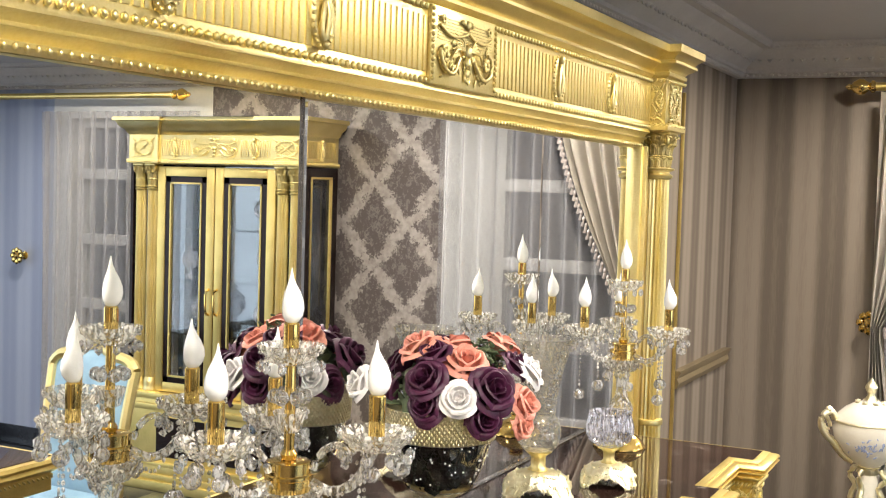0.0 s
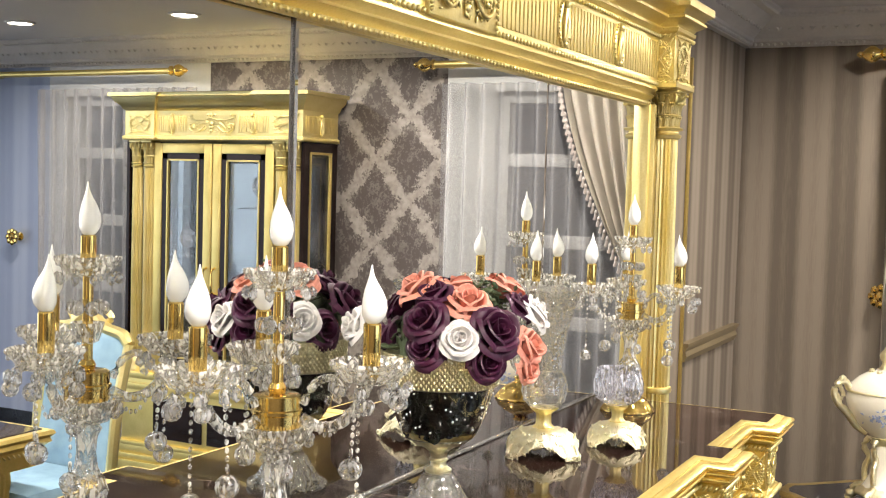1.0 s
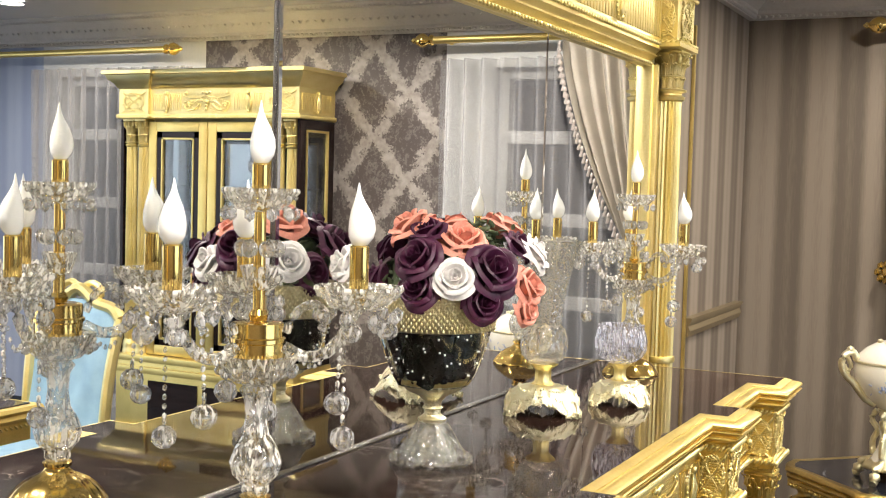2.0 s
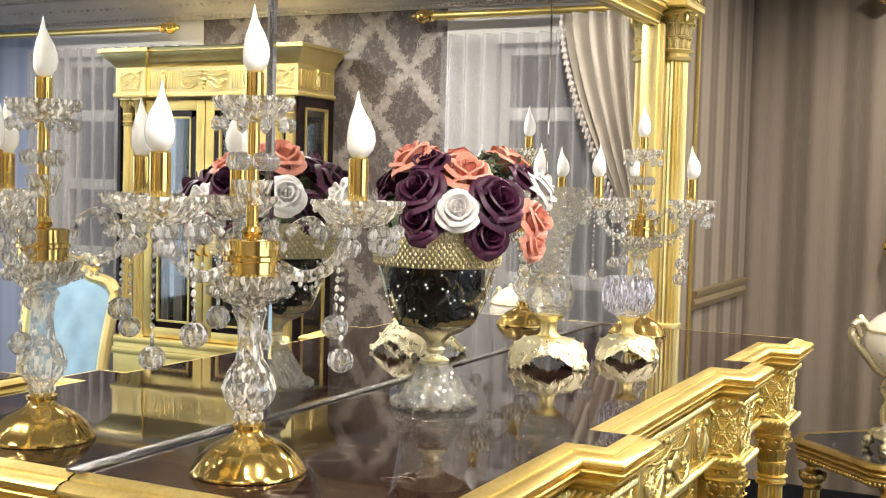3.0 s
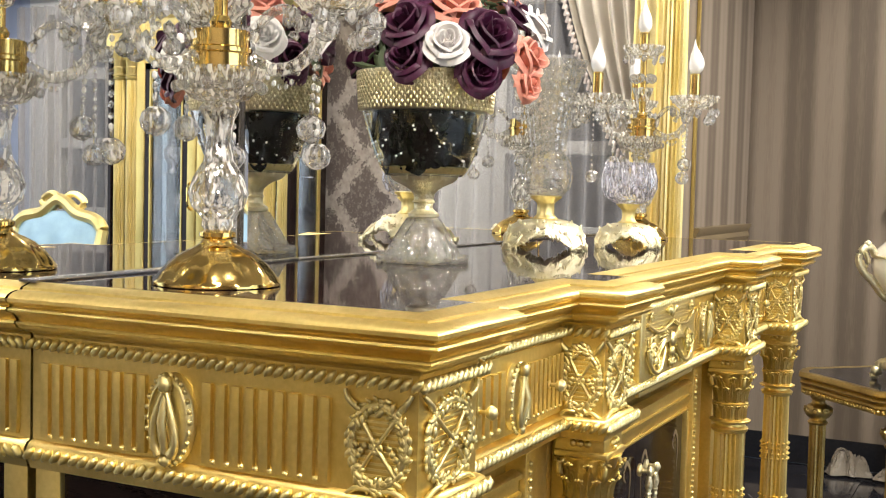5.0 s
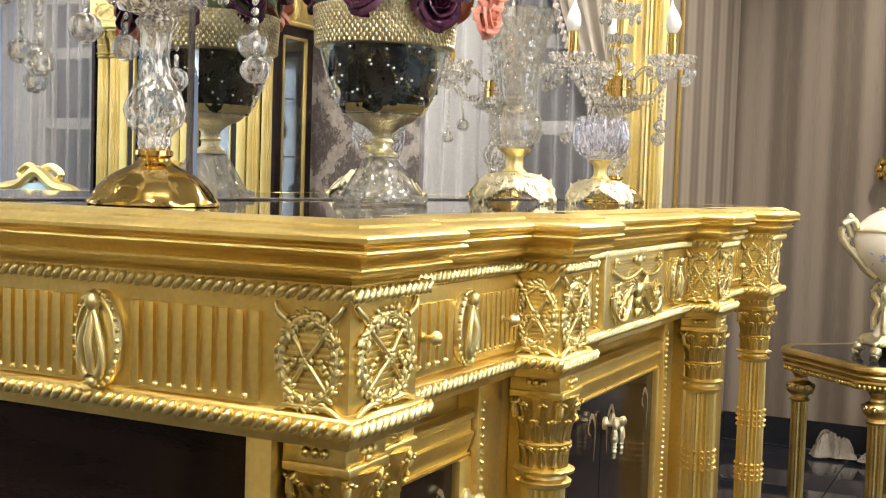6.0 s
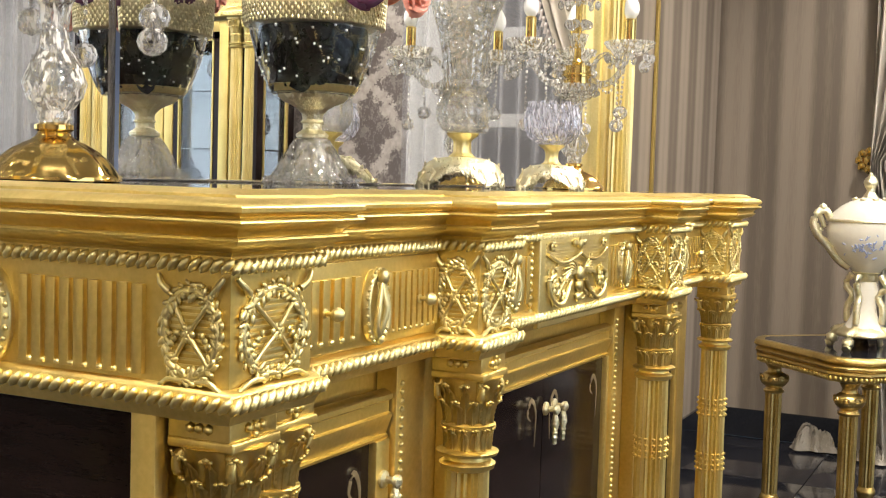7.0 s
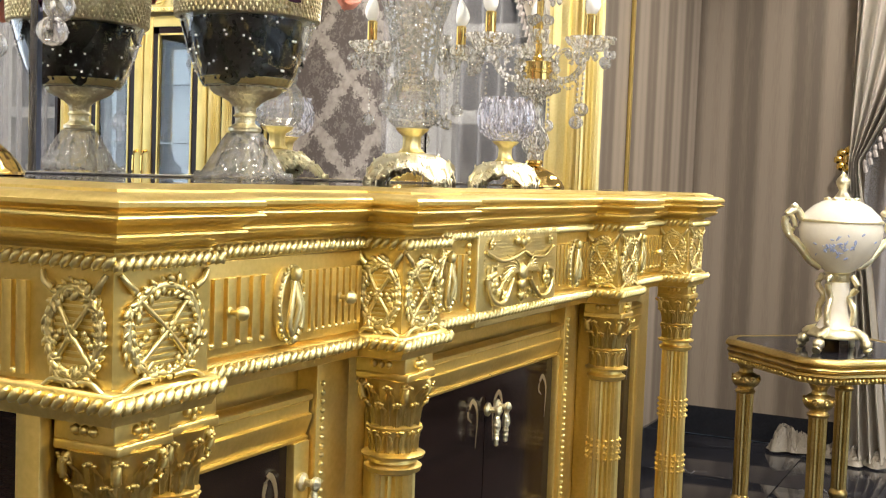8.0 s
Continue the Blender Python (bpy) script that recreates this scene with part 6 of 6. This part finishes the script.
def dining_chair(x, y, rz):
    c = thing("dining_chair", "light blue tufted dining chair with carved pale gold back", "chair", x, y, FLOOR, rz, "dining chairs")
    bm = B()
    for s in (-1, 1):
        tube(bm, curve_points([(s * 0.22, -0.22, 0.46), (s * 0.23, -0.25, 0.8), (s * 0.245, -0.3, 1.06)], 8), 0.024, 8)
    tube(bm, curve_points([(-0.245, -0.3, 1.06), (-0.2, -0.305, 1.1), (-0.1, -0.31, 1.12), (0, -0.312, 1.175), (0.1, -0.31, 1.12), (0.2, -0.305, 1.1), (0.245, -0.3, 1.06)], 24), 0.026, 8)
    for s in (-1, 1):
        tube(bm, curve_points([(0, -0.315, 1.17), (s * 0.06, -0.325, 1.2), (s * 0.12, -0.325, 1.165), (s * 0.07, -0.325, 1.13)], 12), 0.014, 6)
        for k in range(4):
            ball(bm, (s * (0.02 + 0.04 * k), -0.33, 1.15 - 0.012 * k), 0.02, 1, (1, 0.6, 0.8))
    part("back_frame", bm, GOLD_PALE, c, "carved pale gold back rail")
    bm = B()
    n = 24
    grids = []
    for side2 in (1, -1):
        g = []
        for i in range(n + 1):
            row = []
            for j in range(n + 1):
                fx, fz = i / n * 2 - 1, j / n
                buttons = 0.5 + 0.5 * math.cos(fx * 3 * math.pi) * math.cos(fz * 4 * math.pi)
                puff = 0.035 * (1 - fx ** 4) * (1 - (2 * fz - 1) ** 4) * (0.45 + 0.55 * buttons)
                zz = 0.52 + 0.58 * fz + 0.03 * (1 - fx * fx) * fz
                row.append(bm.verts.new((fx * 0.225, -0.225 - 0.09 * fz + side2 * (0.012 + puff), zz)))
            g.append(row)
        grids.append(g)
        for i in range(n):
            for j in range(n):
                bm.faces.new((g[i][j], g[i + 1][j], g[i + 1][j + 1], g[i][j + 1]))
    part("backrest", bm, BLUE_FABRIC, c, "light blue button-tufted back", 180)
    bm = B()
    box(bm, -0.24, 0.24, -0.23, 0.24, 0.4, 0.46, 0.01)
    part("seat_frame", bm, GOLD_PALE, c)
    bm = B()
    box(bm, -0.23, 0.23, -0.21, 0.23, 0.45, 0.53, 0.03)
    part("seat", bm, BLUE_FABRIC, c, "light blue velvet seat")
    for sx in (-0.21, 0.21):
        for sy in (-0.2, 0.21):
            bm = B()
            lathe(bm, [(0.018, 0), (0.016, 0.05), (0.026, 0.3), (0.032, 0.36), (0.028, 0.41)], 16, sx, sy)
            part("leg", bm, GOLD_PALE, c)
    return c


dining_chair(2.3, -2.46, 92)

# marble floor tiles
tile_bm = B()
box(tile_bm, 0.002, 0.598, 0.002, 0.598, -0.006, 0.0, 0.0012)
first = part("tile", tile_bm, FLOOR_STONE, floor_base, "", 30)
first.matrix_basis = pose(2.72, -2.24, FLOOR)
for i in range(-9, 4):
    for j in range(-7, 4):
        x, y = 2.72 + 0.6 * i, -2.24 + 0.6 * j
        if (i, j) == (0, 0) or x < NEAR_X or y < REAR_Y or x + 0.6 > FAR_X + 0.1 or y + 0.6 > WALL_Y + 0.1:
            continue
        clone(first, "tile", pose(x, y, FLOOR))
